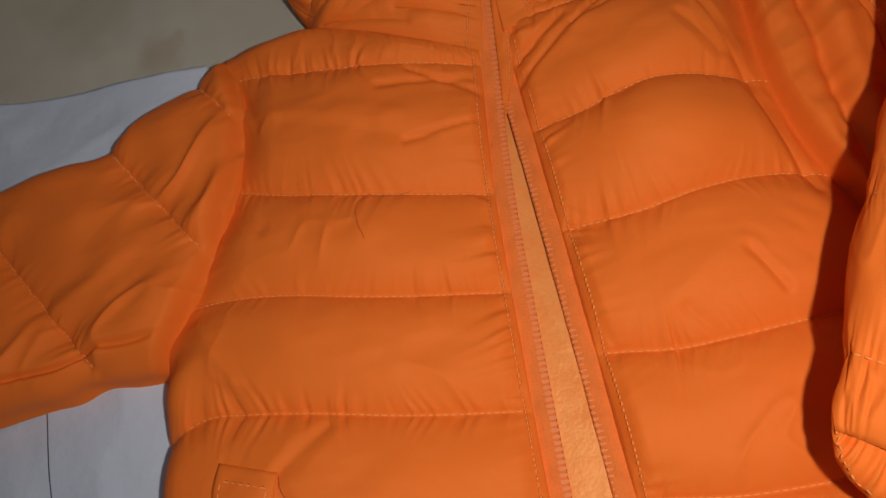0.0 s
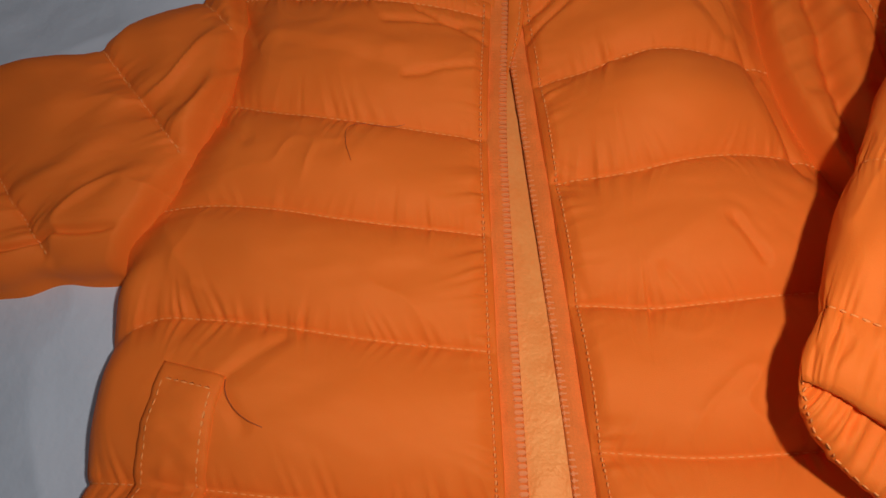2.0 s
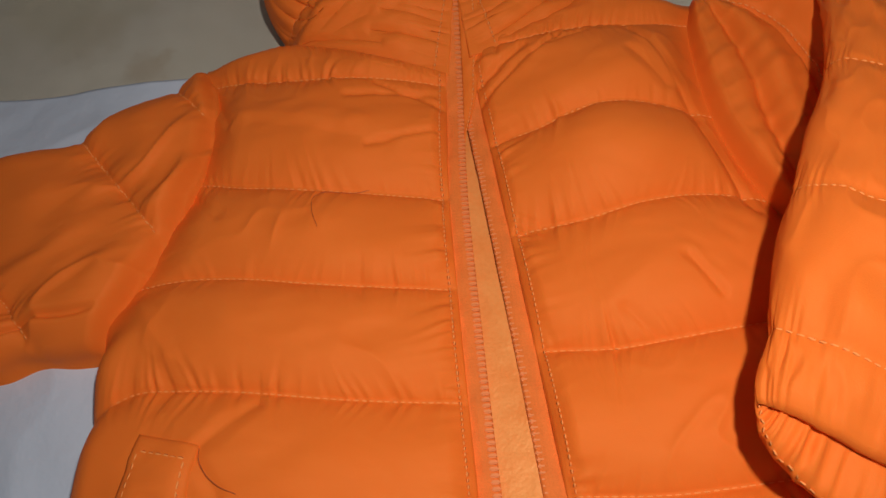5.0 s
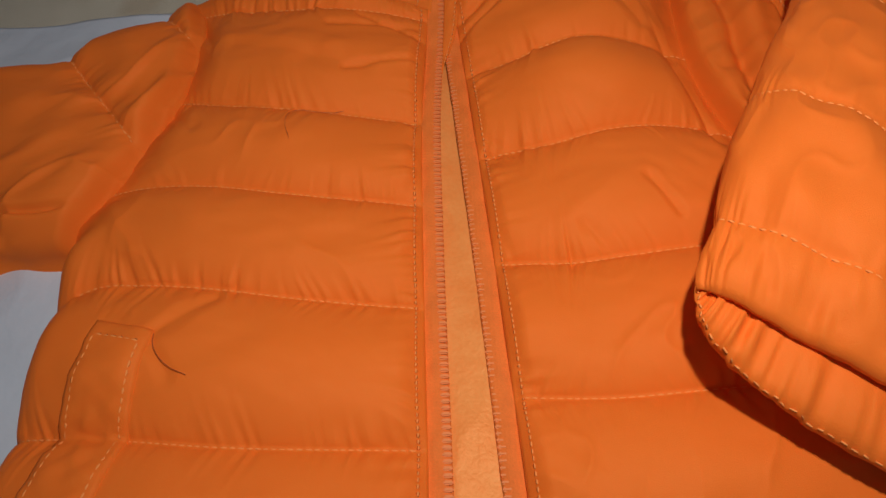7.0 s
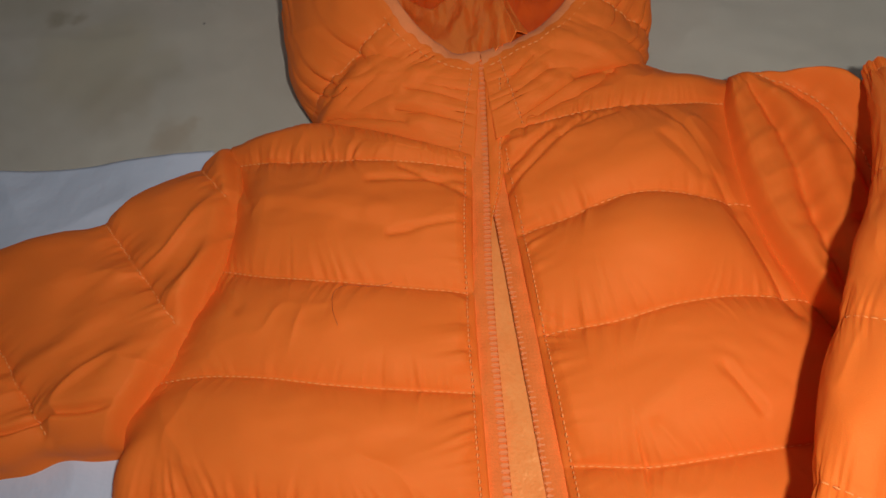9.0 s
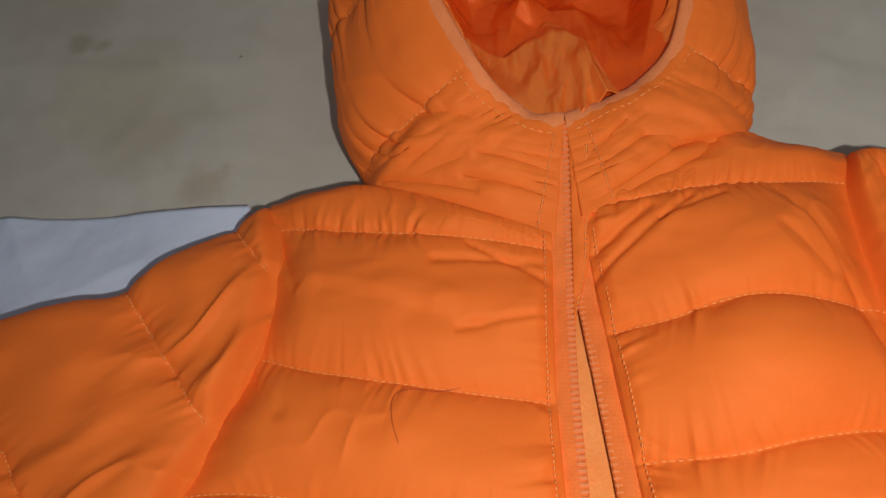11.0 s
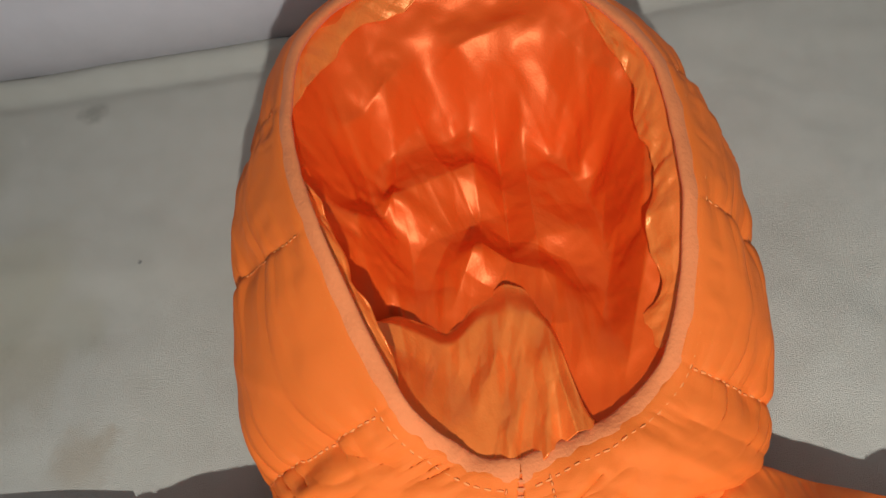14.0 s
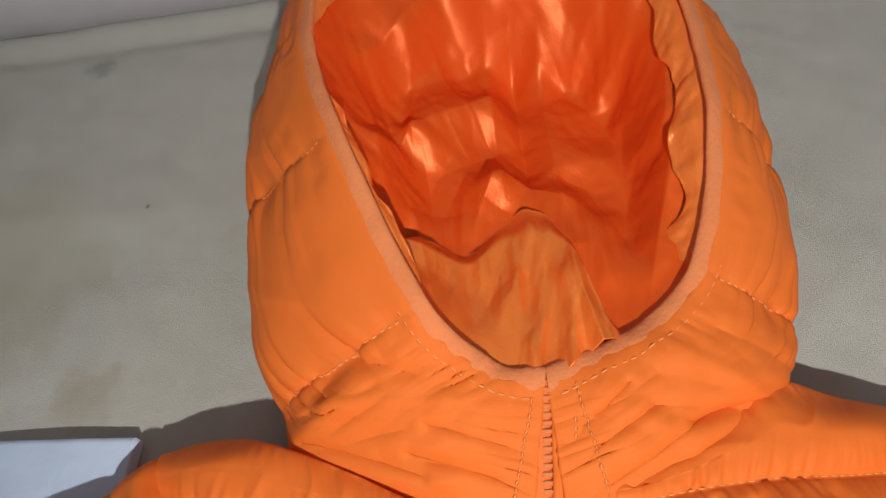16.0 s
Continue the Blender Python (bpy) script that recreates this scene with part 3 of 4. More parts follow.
def build_right_sleeve():
    """The sleeve that is folded over the front: a shoulder part and a raised forearm with an open cuff."""
    m, n = 130, 60
    v, u = np.linspace(0, 1, m), np.linspace(0, 1, n)
    arm_y = np.linspace(-0.012, -0.17, m)
    A = np.stack([R_OUT(arm_y) - 0.002, arm_y], -1)
    O = spline([(0.150, -0.012), (0.167, -0.024), (0.186, -0.034), (0.204, -0.072), (0.205, -0.12), (0.19, -0.19)], v)
    P = A[:, None] * (1 - u)[None, :, None] + O[:, None] * u[None, :, None]
    X, Y = P[..., 0], P[..., 1]
    U, V = np.meshgrid(u, v)
    round_ = 0.5 + 0.5 * np.sqrt(np.clip(1 - (1 - np.clip(np.minimum(V, 0.5) / 0.10, 0, 1)) ** 2, 0, 1))
    deep = step(V, 0.02, 0.25)
    Z = 0.006 + round_ * (0.018 + 0.013 * step(U, 0, 0.10))
    Z += deep * (-0.005 * bell(U + 0.10 * V, 0.40, 0.055) + 0.002 * bell(U + 0.1 * V, 0.22, 0.1) + 0.006 * bell(U + 0.1 * V, 0.55, 0.12) - 0.004 * bell(U + 0.05 * V, 0.76, 0.03) + 0.014 * step(U, 0.8, 1.0))
    Z += (0.0015 * vn(U * 9, V * 5, 401) + 0.0013 * (ridge(V * 9 + U * 1.6, U * 2.2 - V * 3, 404) - 0.3) + 0.0009 * vn(V * 30 + U * 5, U * 6, 405) + 0.0015 * (crumple(U * 3 + V, V * 6, 406) - 0.3)) * round_ * step(U, 0.0, 0.15) + 0.0010 * puckers(Y, np.abs(U - 0.76) * 0.05, 402, 220)
    upper = attach("sleeve", grid_mesh("sleeve", np.stack([X, Y, Z], -1), skirt=0.004), nylon, jacket, "sleeve folded down across the front")
    stitches("seam_stitching", np.stack([X[6:, 46], Y[6:, 46], Z[6:, 46]], -1), upper, seed=403)
    # forearm: flattened tube along a line that drops from the fold to the cuff
    r, c = 170, 300
    t = np.linspace(0, 1, r)
    half = curve([(0, 0.012), (0.06, 0.022), (0.15, 0.032), (0.3, 0.042), (0.5, 0.050), (0.75, 0.055), (1, 0.053)], t)
    ang = np.radians(curve([(0, -36), (0.25, -38), (0.6, -38), (1, -34)], t))
    side = np.stack([np.cos(ang), np.sin(ang), np.full(r, -0.16)], -1)
    edge = spline([(0.193, -0.046, 0.060), (0.182, -0.080, 0.071), (0.159, -0.130, 0.082), (0.142, -0.158, 0.085), (0.123, -0.192, 0.087), (0.103, -0.238, 0.087), (0.097, -0.252, 0.086)], t)
    C = edge + side * half[:, None]
    thick = curve([(0, 0.010), (0.2, 0.015), (0.5, 0.019), (0.9, 0.017), (1, 0.0085)], t)
    a = np.linspace(0, 2 * math.pi, c, endpoint=False)
    ca, sa = np.cos(a), np.sin(a)
    shape_x = np.sign(ca) * np.abs(ca) ** 0.8
    seams = np.array([-0.2, 0.03, 0.35, 0.66, 0.915, 1.04])
    k = np.clip(np.searchsorted(seams, t) - 1, 0, len(seams) - 2)
    f = np.clip((t - seams[k]) / (seams[k + 1] - seams[k]), 0, 1)
    body = (4 * f * (1 - f)) ** 0.6
    d = np.minimum(f, 1 - f) * (seams[k + 1] - seams[k]) * 0.21
    puff = (0.0042 * body)[:, None] * np.ones(c)
    puff += 0.0016 * puckers(a[None] * 0.05, d[:, None], 411) + 0.0012 * (ridge(t[:, None] * 16 + a[None], a[None] * 3 - t[:, None] * 5, 413) - 0.3) + 0.0014 * step(t, 0.9, 1.0)[:, None] * vn(a[None] * 14, t[:, None] * 20, 414) + 0.0018 * vn(t[:, None] * 14, np.abs(a[None] - math.pi) * 4, 412)
    rad_t = thick[:, None] + puff
    rad_s = half[:, None] + puff * 0.4
    P = C[:, None] + (rad_s * shape_x)[..., None] * side[:, None] + (rad_t * sa)[..., None] * np.array((0, -0.05, 1.0))
    along = (C[-1] - C[-8]) / np.linalg.norm(C[-1] - C[-8])
    lip = np.clip(-sa, 0, 1) ** 0.8 * 0.021
    P += (step(t, 0.86, 1.0)[:, None] * lip[None])[..., None] * along
    P[..., 2] += (0.0008 + 0.0014 * (sa < 0.1))[None] * step(t, 0.90, 0.98)[:, None] * vn(a * 13, 0.0, 420)[None]
    P[..., 2] = np.maximum(P[..., 2], 0.044)
    # the cuff turns in: the upper lip curls down, the gathered lower lip slopes up to meet it
    inner = []
    for j, (w, up_flat, up_back, low_flat, low_back, reach) in enumerate(((0.985, 0.86, 0.004, 0.82, 0.003, 1.0), (0.965, 0.56, 0.006, 0.52, 0.003, 1.0), (0.94, 0.28, 0.0055, 0.24, 0.001, 0.9), (0.91, 0.12, 0.003, 0.08, -0.001, 0.65),
                                                                           (0.88, 0.06, -0.002, 0.0, -0.003, 0.42), (0.84, 0.03, -0.008, -0.02, -0.008, 0.25), (0.78, 0.01, -0.014, -0.01, -0.014, 0.1))):
        lower = sa < 0
        flat = np.where(lower, low_flat, up_flat)
        back = np.where(lower, low_back, up_back)
        gather = (vn(a * 13, j * 0.25, 420) + 0.5 * vn(a * 27, j * 0.4, 421)) * np.where(lower, 0.0026, 0.0010) * (1.0 if 0 < j < 4 else 0.3 if j < 5 else 0.0)
        q = C[-1] + along * back[:, None] + (rad_s[-1] * shape_x * w)[:, None] * side[-1] + (rad_t[-1] * sa * flat)[:, None] * np.array((0, -0.05, 1.0))
        q += (lip * reach)[:, None] * along
        q[:, 2] = np.maximum(q[:, 2], 0.0445 + 0.0012 * j) + gather
        inner.append(q)
    P = np.concatenate([P, np.array(inner)], 0)
    forearm = attach("forearm", grid_mesh("forearm", P[:, ::-1], wrap=True), nylon, upper)
    for j, s0 in enumerate(seams[1:5]):
        i = int(round(s0 * (r - 1)))
        stitches("seam_stitching", P[i, 2 : c // 2 - 2], forearm, seed=430 + j)
    stitches("cuff_stitching", P[r + 1, c // 2 + 2 : c - 2] + (0, 0, 0.0004), forearm, length=0.0022, gap=0.0016, width=0.0005, lift=0.0001, seed=440)


# matched stations round the hood, from one side of the zip to the other: foot and rim
HOOD_BASE = [(0.0045, -0.0530, 0.0300), (-0.03, -0.039, 0.0310), (-0.06, -0.026, 0.030), (-0.081, -0.016, 0.024), (-0.090, 0.004, 0.008), (-0.097, 0.038, 0.004), (-0.103, 0.084, 0.004), (-0.104, 0.111, 0.004),
             (-0.102, 0.140, 0.004), (-0.091, 0.188, 0.004), (-0.052, 0.224, 0.004), (0.008, 0.232, 0.004), (0.055, 0.212, 0.004), (0.083, 0.180, 0.004), (0.098, 0.148, 0.004), (0.103, 0.118, 0.004),
             (0.105, 0.088, 0.004), (0.106, 0.058, 0.004), (0.104, 0.031, 0.006), (0.098, 0.004, 0.018), (0.072, -0.022, 0.031), (0.045, -0.034, 0.034), (0.0165, -0.045, 0.0375)]
HOOD_RIM = [(0.0121, -0.001, 0.051), (-0.003, 0.000, 0.053), (-0.014, 0.006, 0.058), (-0.022, 0.011, 0.064), (-0.030, 0.020, 0.072), (-0.044, 0.046, 0.084), (-0.057, 0.077, 0.097), (-0.066, 0.102, 0.100),
            (-0.071, 0.130, 0.101), (-0.068, 0.168, 0.101), (-0.043, 0.196, 0.100), (0.002, 0.205, 0.099), (0.042, 0.190, 0.097), (0.064, 0.170, 0.094), (0.077, 0.147, 0.090), (0.0815, 0.118, 0.084),
            (0.082, 0.092, 0.079), (0.079, 0.062, 0.067), (0.071, 0.037, 0.057), (0.060, 0.023, 0.053), (0.046, 0.013, 0.051), (0.030, 0.006, 0.050), (0.0129, -0.0010, 0.0505)]


def stations(points, t):
    p = np.array(points)
    return np.stack([curve(list(zip(np.linspace(0, 1, len(p)), p[:, k])), t) for k in range(3)], -1)


def build_hood():
    c, r = 460, 90
    t = np.linspace(0, 1, c)
    base, rim = stations(HOOD_BASE, t), stations(HOOD_RIM, t)
    mid = np.array((0.012, 0.09))
    out = base[:, :2] - mid
    out /= np.linalg.norm(out, axis=1)[:, None]
    f = np.linspace(0, 1, r)
    F, T = np.meshgrid(f, t, indexing="ij")
    frontness = step(-base[:, 1], -0.03, 0.03)
    bulge = 0.013 * (1 - frontness) + 0.0045 * frontness
    blend_xy = step(F, 0.05, 1.15) / step(1.0, 0.05, 1.15)
    P = base[None] * (1 - F)[..., None] + rim[None] * F[..., None]
    blend_xy = blend_xy * (1 - frontness[None]) + F * frontness[None]
    P[..., :2] = base[None, :, :2] * (1 - blend_xy)[..., None] + rim[None, :, :2] * blend_xy[..., None]
    # quilting seams across the hood sides
    seams = np.array([0, 4, 6, 8, 11, 14, 16, 18, 22]) / 22.0
    shift = T
    k = np.clip(np.searchsorted(seams, shift.ravel()).reshape(shift.shape) - 1, 0, len(seams) - 2)
    w = seams[k + 1] - seams[k]
    g = np.clip((shift - seams[k]) / w, 0, 1)
    puff = (4 * g * (1 - g)) ** 0.6
    d = np.minimum(g, 1 - g) * w * 0.62
    across = np.sin(math.pi * np.clip(F, 0, 1)) ** 0.7
    push = bulge[None] * across + 0.006 * (puff - 0.5) * across * (1 - 0.4 * frontness[None])
    push += 0.0032 * puckers(F * 0.1, d * 0.6, 501, 330) * across + 0.0012 * puckers(T * 0.62, (1 - F) * 0.05, 511, 300) * step(1 - F, 0.02, 0.1) + 0.0003 * vn(T * 70 + 4 * vn(T * 12, F * 2, 505), F * 5, 506) * across + 0.0016 * (ridge(T * 40 + F * 2.6, F * 2.4 + T * 9, 503) - 0.3) * across * step(vn(T * 14, F * 2, 504), -0.2, 0.5)
    fan = folds(P[..., 0], P[..., 1], ((-0.085, -0.016, -0.050, 0.004, 0.0045, 0.008), (-0.085, -0.018, -0.035, -0.013, -0.0035, 0.006), (-0.082, -0.020, -0.020, -0.030, 0.0035, 0.007), (-0.060, -0.001, -0.022, -0.006, 0.003, 0.006),
                                        (-0.045, -0.020, -0.005, -0.030, -0.003, 0.005), (-0.05, 0.012, -0.03, 0.002, -0.003, 0.005), (0.093, -0.002, 0.055, 0.012, 0.005, 0.008), (0.090, -0.006, 0.050, -0.008, -0.004, 0.006),
                                        (0.076, -0.010, 0.028, -0.030, 0.0035, 0.007), (0.050, 0.002, 0.026, -0.014, -0.003, 0.006), (0.10, 0.012, 0.07, 0.020, -0.004, 0.006),
                                        (-0.045, -0.034, 0.003, -0.045, -0.005, 0.003), (-0.035, -0.020, 0.004, -0.032, -0.005, 0.003), (-0.028, -0.012, 0.004, -0.022, -0.004, 0.0025), (-0.075, -0.012, -0.03, -0.028, -0.005, 0.003),
                                        (0.016, -0.030, 0.048, -0.008, -0.006, 0.003), (0.022, -0.038, 0.074, -0.006, -0.006, 0.0035), (0.018, -0.020, 0.040, -0.001, -0.004, 0.0025), (0.06, -0.012, 0.092, 0.004, -0.005, 0.003)))
    push += 0.0032 * (crumple(T * 34, F * 4, 515) - 0.3) * across
    push += 0.40 * fan * np.clip(across * 1.4, 0, 1) + 0.0004 * frontness[None] * vn(T * 110 + F * 3, F * 2.2, 507) * across
    push *= step(np.minimum(T, 1 - T), 0.0, 0.05) * 0.85 + 0.15
    up = 0.45 * np.ones_like(F) + 0.52 * frontness[None]
    P[..., :2] += (push * np.sqrt(1 - np.clip(up, 0, 0.98) ** 2))[..., None] * out[None]
    P[..., 2] += push * up
    hood = attach("hood", grid_mesh("hood", P), nylon, jacket, "quilted hood standing open")
    solid = hood.modifiers.new("thick", "SOLIDIFY")
    solid.thickness, solid.offset = 0.002, -1
    face = np.cross(np.gradient(P, axis=0), np.gradient(P, axis=1))
    face /= np.linalg.norm(face, axis=2)[..., None] + 1e-12
    for j, s0 in enumerate(seams[1:-1]):
        q = int(np.argmin(np.abs(t - s0)))
        stitches("seam_stitching", (P + face * 0.0023)[3:-4, q], hood, length=0.0024, gap=0.0012, lift=0.0002, width=0.0007, seed=510 + j)
    for q in (5, c - 12):
        stitches("edge_stitching", (P + face * 0.0022)[4:-6, q], hood, length=0.0017, gap=0.0010, width=0.0006, lift=0.0002, seed=519 + q)
    # felt binding round the opening
    tangent = np.gradient(rim, axis=0)
    tangent /= np.linalg.norm(tangent, axis=1)[:, None]
    slope = P[-1] - P[-12]
    slope /= np.linalg.norm(slope, axis=1)[:, None]
    nrm = np.cross(tangent, slope)
    nrm *= np.sign(nrm[:, 2:3] + 1e-6)
    a = np.linspace(0, 2 * math.pi, 18, endpoint=False)
    wide = 0.0050 + 0.0004 * frontness
    ring = rim[:, None] + (wide[:, None] * np.cos(a))[..., None] * slope[:, None] + (0.0024 * (np.sin(a))[None] * np.ones((c, 1)))[..., None] * nrm[:, None]
    ring += 0.0003 * vn(t[:, None] * 90, a[None] * 1.2, 520)[..., None] * nrm[:, None]
    binding = attach("binding", grid_mesh("binding", ring, wrap=True), binding_mat, hood, "soft salmon felt binding round the hood opening")
    edge = rim - slope * (wide[:, None] + 0.0002) + nrm * 0.0024
    stitches("binding_stitching", edge[4:-4], hood, length=0.0024, gap=0.0016, lift=0.0001, seed=530)
    build_hood_lining(hood, rim, c)


def build_hood_lining(hood, rim, c):
    r = 190
    t = np.linspace(0, 1, c)
    f = np.linspace(0, 1, r)
    F, T = np.meshgrid(f, t, indexing="ij")
    middle = np.array((0.012, 0.088, 0.0))
    floor_z = 0.037
    XY = rim[None, :, :2] * (1 - F)[..., None] + middle[None, None, :2] * F[..., None]
    # the wall hangs out behind the rim before it turns in over the floor
    hang = 0.005 * bell(F, 0.10, 0.10) * step(rim[None, :, 1], 0.02, 0.06)
    out = rim[:, :2] - middle[:2]
    out /= np.linalg.norm(out, axis=1)[:, None]
    XY += hang[..., None] * out[None]
    wall = step(F, 0.0, 0.06) * (1 - step(F, 0.34, 0.6)) * step(rim[None, :, 1], 0.015, 0.05)
    inward = wall * (0.006 * (crumple(T * 9, F * 3.0, 631) - 0.32) + 0.0085 * (crumple(T * 22, F * 7, 632) - 0.3) + 0.0016 * (crumple(T * 62, F * 24, 633) - 0.3))
    XY -= np.maximum(inward, -0.0015)[..., None] * out[None]
    drop = step(F, 0.0, 0.42)
    Z = rim[None, :, 2] * (1 - drop) + floor_z * drop
    X, Y = XY[..., 0], XY[..., 1]
    inside = step(F, 0.03, 0.2) * (0.25 + 0.75 * step(F, 0.05, 0.35))
    Z += 0.85 * inside * pleats(X, Y, ((-0.036, 0.118, 0.003, 0.140, 0.011, 0.022), (-0.047, 0.096, -0.036, 0.118, 0.012, 0.018), (-0.047, 0.100, -0.042, 0.062, 0.014, 0.016), (-0.044, 0.070, -0.033, 0.045, 0.011, 0.014),
                                (-0.036, 0.118, -0.038, 0.186, 0.013, 0.026), (0.009, 0.170, 0.014, 0.092, -0.012, 0.012), (0.009, 0.166, 0.052, 0.200, 0.015, 0.030), (0.009, 0.166, -0.022, 0.192, 0.014, 0.026),
                                (0.056, 0.190, 0.073, 0.141, 0.015, 0.013), (0.073, 0.141, 0.067, 0.100, 0.018, 0.013), (0.072, 0.100, 0.055, 0.038, 0.014, 0.012), (-0.030, 0.165, -0.008, 0.126, 0.008, 0.014),
                                (-0.014, 0.064, -0.001, 0.094, 0.011, 0.014), (-0.040, 0.068, -0.012, 0.066, 0.009, 0.012), (0.000, 0.096, 0.030, 0.080, 0.009, 0.014), (0.026, 0.084, 0.042, 0.040, 0.010, 0.014),
                                (-0.060, 0.155, -0.046, 0.118, -0.009, 0.020), (0.030, 0.155, 0.060, 0.130, -0.006, 0.030), (0.030, 0.095, 0.050, 0.060, -0.007, 0.018), (-0.020, 0.150, 0.000, 0.112, -0.006, 0.012),
                                (-0.058, 0.140, -0.030, 0.172, 0.011, 0.013), (-0.012, 0.176, 0.030, 0.186, 0.011, 0.012), (0.036, 0.182, 0.062, 0.152, 0.012, 0.011)))
    wave = 0.007 * vn(X * 42, 3.3, 605)
    neck = step(Y + wave, 0.100, 0.058) * step(np.abs(X - 0.002 + 0.1 * (Y - 0.03)) + 0.004 * vn(Y * 60, 1.0, 606), 0.072, 0.026) * step(F, 0.0, 0.06)
    Z = Z * (1 - neck) + neck * (0.0455 - 0.08 * Y + 0.05 * np.maximum(X, 0) + 0.0045 * (ridge(X * 70 + Y * 16, Y * 9 + 3, 603) - 0.3) + 0.009 * (crumple(X * 60, Y * 15, 604) - 0.3) + 0.003 * (crumple(X * 140, Y * 22, 607) - 0.3))
    level = 1 - 0.8 * (1 - step(F, 0.30, 0.50)) * step(rim[None, :, 1], 0.015, 0.05)
    Z += inside * (0.012 * (crumple(X * 14, Y * 14, 601) - 0.3) + level * (0.0085 * (crumple(X * 30, Y * 30, 611) - 0.3) + 0.0012 * (crumple(X * 100, Y * 100, 612) - 0.3))) * (1 - 0.9 * neck)
    tuck = step(F, 0.0, 0.06) * (1 - step(F, 0.16, 0.34))
    Z += 0.004 * tuck * step(rim[None, :, 1], 0.02, 0.06) * (crumple(T * 22, F * 5, 621) - 0.3)
    Z = np.maximum(Z, 0.008)
    P = np.stack([X, Y, Z], -1)
    lining = attach("hood_lining", grid_mesh("hood_lining", P[:, ::-1], wrap=True), satin, hood, "creased shiny orange satin lining")
    # the neck piece is a paler cloth laid over the lining
    u = np.linspace(-0.046, 0.046, 170)
    w = np.linspace(0, 1, 120)
    U, W = np.meshgrid(u, w)
    front_edge = curve([(-0.045, 0.048), (-0.034, 0.027), (-0.022, 0.015), (-0.012, 0.009), (0.0, 0.004), (0.012, -0.002), (0.028, 0.009), (0.045, 0.017), (0.056, 0.026)], U)
    back_edge = curve([(-0.045, 0.058), (-0.036, 0.063), (-0.024, 0.061), (-0.012, 0.060), (-0.001, 0.072), (0.013, 0.078), (0.024, 0.067), (0.031, 0.050), (0.037, 0.024), (0.048, 0.016)], U) + 0.0015 * vn(U * 90, 2.0, 640)
    V = front_edge + (np.maximum(back_edge, front_edge + 0.002) - front_edge) * W
    side = step(U, 0.046, 0.035)
    H = 0.0505 - 0.08 * V + 0.05 * np.maximum(U, 0) + 0.0045 * (ridge(U * 70 + V * 16, V * 9 + 3, 603) - 0.3) + (1 - 0.75 * step(W, 0.55, 0.95)) * (0.014 * (crumple(U * 60, V * 24, 604) - 0.3) + 0.008 * (crumple(U * 120, V * 50, 607) - 0.3))
    H += 0.030 * step(-U, 0.016, 0.050) * (1 - 0.5 * W)
    # it is sewn in under the binding and sinks away from it
    sewn = curve([(-0.046, 0.084), (-0.030, 0.071), (-0.022, 0.064), (-0.014, 0.058), (0.0, 0.053), (0.012, 0.051), (0.030, 0.050), (0.046, 0.051)], U) - 0.003
    near = 1 - step(W, 0.0, 0.6)
    H += near * np.maximum(sewn - H, 0)
    H += 0.0016 - 0.008 * (1 - side) - 0.007 * step(W, 0.80, 1.0)
    piece = attach("neck_lining", grid_mesh("neck_lining", np.stack([U, V, H], -1)), neck_mat, hood, "paler glossy satin piece at the neck")
    solid = piece.modifiers.new("thick", "SOLIDIFY")
    solid.thickness, solid.offset = 0.0008, -1
    # loose folds of the lining that hang in from the binding
    for first, last, reach, seed in ((0.55, 0.89, 0.014, 650), (0.17, 0.33, 0.010, 660), (0.36, 0.50, 0.011, 670)):
        s = np.linspace(first, last, 220)
        edge = stations(HOOD_RIM, s)
        inward = middle[:2] - edge[:, :2]
        inward /= np.linalg.norm(inward, axis=1)[:, None]
        S, W = np.meshgrid(s, np.linspace(0, 1, 36), indexing="ij")
        ends = step(np.minimum(S - first, last - S), 0.0, 0.035)
        wide = reach * ends * (0.85 + 0.38 * vn(S * 26, 0.5, seed) + 0.16 * vn(S * 70, 0.5, seed + 1))
        along_in = 0.001 + wide * W + 0.0022 * ends * W * vn(S * 60, W * 1.5, seed + 2)
        sink = 0.002 + 0.55 * wide * W ** 1.6 + ends * W * (0.0110 * (crumple(S * 30, W * 0.8, seed + 3) - 0.3) + 0.0050 * (crumple(S * 75, W * 2.0, seed + 4) - 0.3))
        Q = np.stack([edge[:, None, 0] + inward[:, None, 0] * along_in, edge[:, None, 1] + inward[:, None, 1] * along_in, edge[:, None, 2] - sink], -1)
        fold = attach("lining_fold", grid_mesh("lining_fold", Q), neck_mat, hood, "loose shiny fold of the satin lining")
        solid = fold.modifiers.new("thick", "SOLIDIFY")
        solid.thickness, solid.offset = 0.0008, 0
    return lining


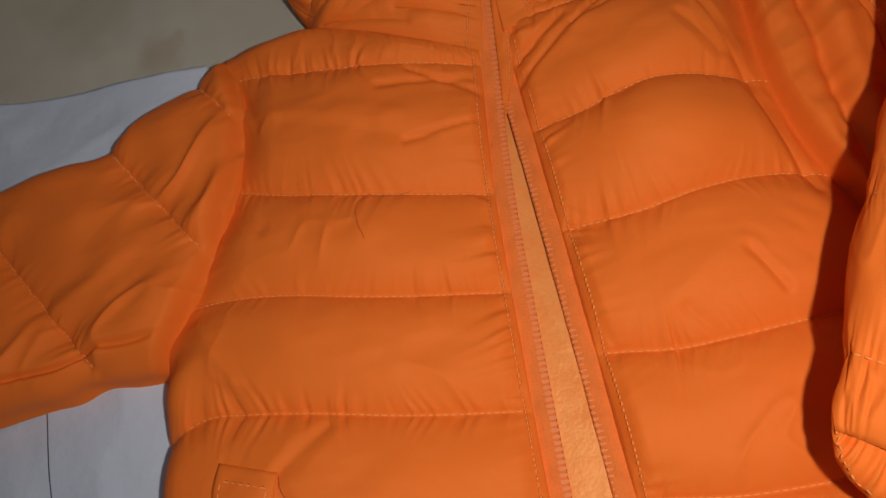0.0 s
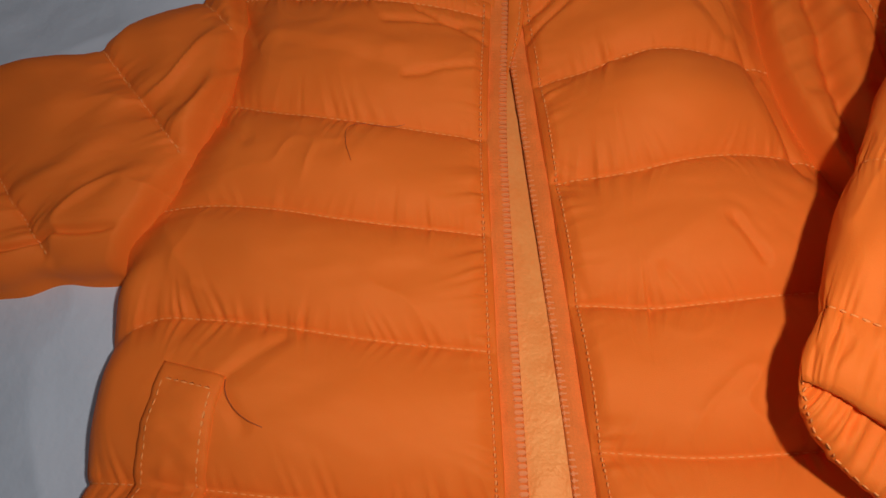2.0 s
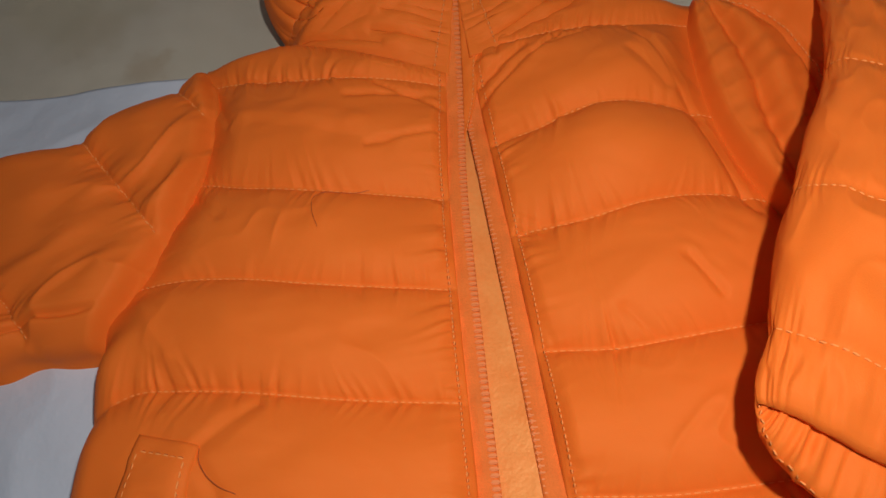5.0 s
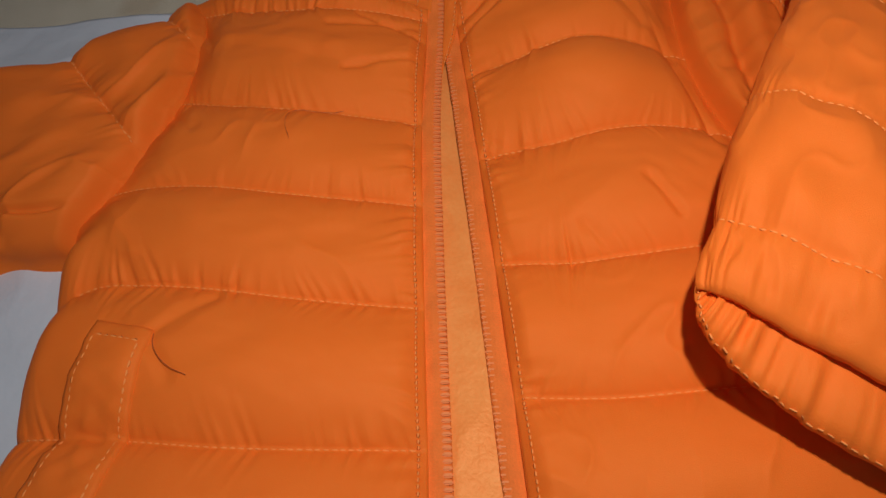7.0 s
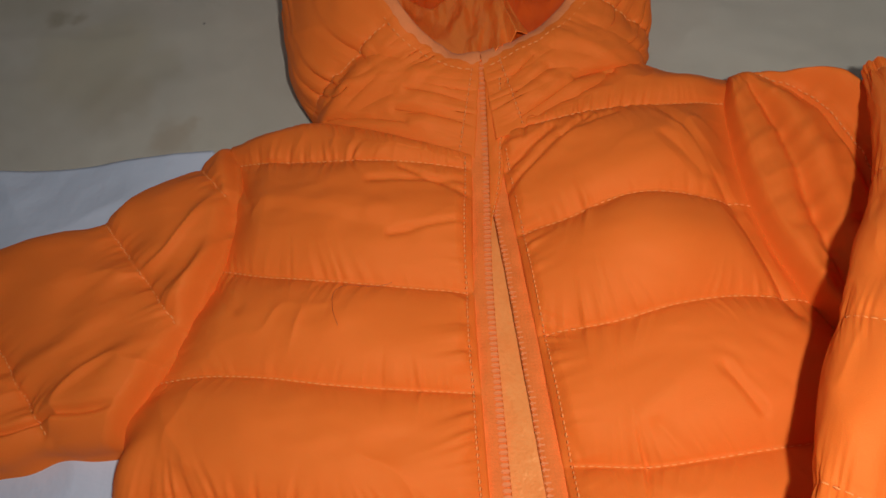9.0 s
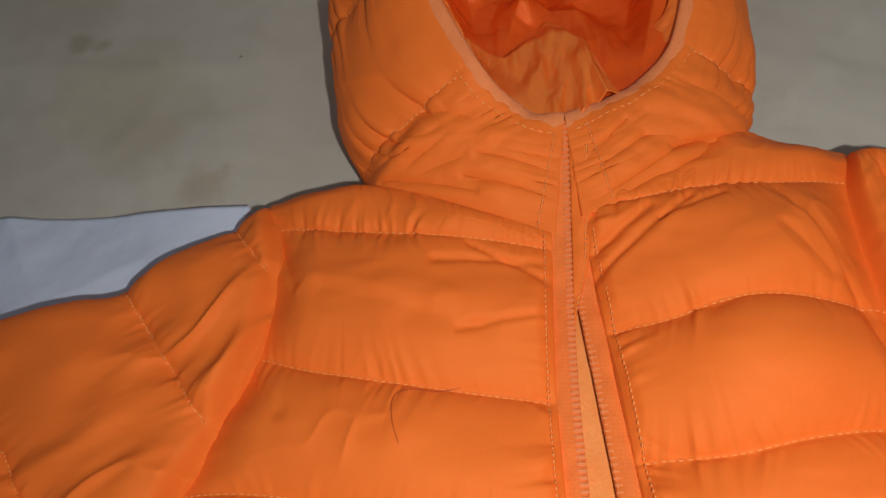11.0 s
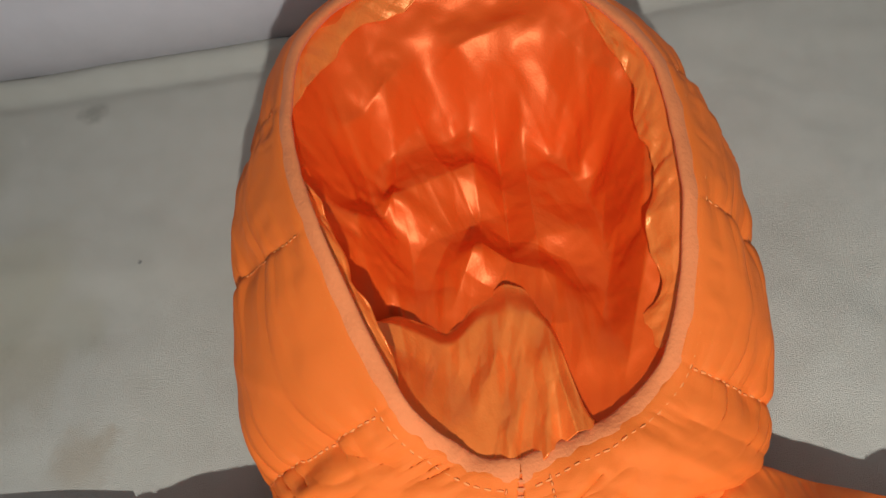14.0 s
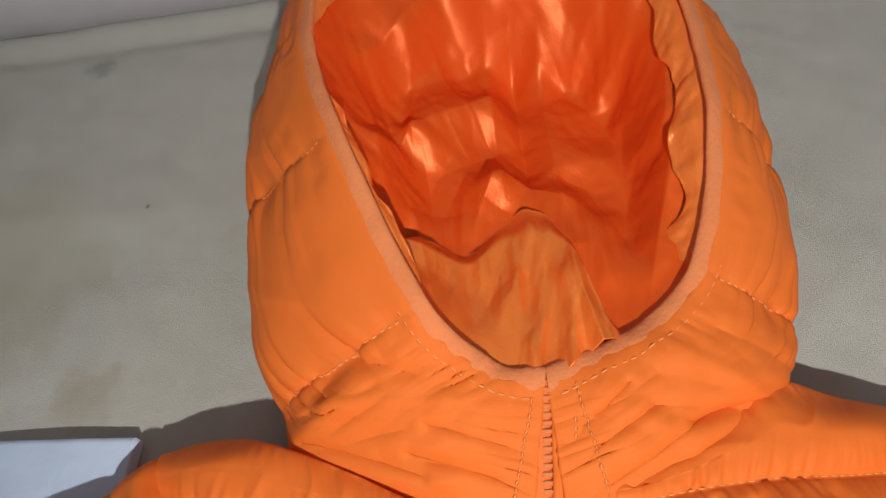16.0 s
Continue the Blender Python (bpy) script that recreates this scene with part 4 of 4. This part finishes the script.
def build_pocket(LP, corners, seed):
    """A welt pocket: a raised strip with rows of stitching along both edges."""
    def height(x, y):
        d = (LP[..., 0] - x) ** 2 + (LP[..., 1] - y) ** 2
        i = np.unravel_index(np.argmin(d), d.shape)
        return LP[i][2]
    a, b, e, d = [np.array(p) for p in corners]
    V, U = np.meshgrid(np.linspace(0, 1, 60), np.linspace(0, 1, 18), indexing="ij")
    XY = (a * (1 - U)[..., None] + b * U[..., None]) * (1 - V)[..., None] + (d * (1 - U)[..., None] + e * U[..., None]) * V[..., None]
    Z = np.array([[height(*XY[i, j]) for j in range(18)] for i in range(60)])
    rim = np.minimum(np.minimum(U, 1 - U) * 0.027, np.minimum(V, 1 - V) * 0.08)
    Z += 0.0008 + 0.0016 * np.sqrt(np.clip(rim / 0.006, 0, 1)) + 0.0007 * vn(V * 20, U * 4, seed)
    P = np.concatenate([XY, Z[..., None]], -1)
    welt = attach("pocket_welt", grid_mesh("pocket_welt", P, skirt=0.02), nylon, jacket)
    for line in (P[4, 2:-2], P[4:, 2], P[4:, -3]):
        stitches("pocket_stitching", line, welt, length=0.0026, gap=0.0012, width=0.0007, lift=0.0001, seed=seed)
    return height


def build_thread(height):
    pts = spline([(-0.1085, -0.244), (-0.107, -0.250), (-0.103, -0.256), (-0.098, -0.260), (-0.0915, -0.263)], np.linspace(0, 1, 40))
    path = np.array([(x, y, height(x, y) + 0.0006 + 0.0012 * math.sin(k / 39 * math.pi)) for k, (x, y) in enumerate(pts)])
    a = np.linspace(0, 2 * math.pi, 7, endpoint=False)
    ring = sweep(path, np.stack([np.cos(a), np.sin(a)], -1) * 0.00015)
    attach("loose_thread", grid_mesh("loose_thread", ring, wrap=True), hair_mat, jacket, "dark loose thread end by the pocket")


def build_hair(height):
    pts = spline([(-0.063, -0.146), (-0.066, -0.136), (-0.0655, -0.125), (-0.060, -0.1225), (-0.050, -0.1235), (-0.040, -0.1215)], np.linspace(0, 1, 60))
    path = np.array([(x, y, height(x, y) + 0.0006) for x, y in pts])
    path[:, 2] = np.convolve(np.pad(path[:, 2], 4, mode="edge"), np.ones(9) / 9, "valid") + 0.0003
    a = np.linspace(0, 2 * math.pi, 6, endpoint=False)
    ring = sweep(path, np.stack([np.cos(a), np.sin(a)], -1) * 0.00011)
    fibre = attach("loose_fibre", grid_mesh("loose_fibre", ring, wrap=True), hair_mat)
    tagged(fibre, "thin dark loose fibre lying on the jacket front", "fibre")


build_bed()
build_bag()
left_panel, LP, right_panel, RP = build_fronts()
build_back()
build_zip()
build_left_sleeve()
build_right_sleeve()
build_hood()
surface = build_pocket(LP, ((-0.136, -0.235), (-0.109, -0.2425), (-0.122, -0.338), (-0.154, -0.334)), 701)
build_thread(surface)
build_pocket(RP, ((0.148, -0.245), (0.170, -0.238), (0.178, -0.312), (0.158, -0.316)), 711)
build_hair(surface)
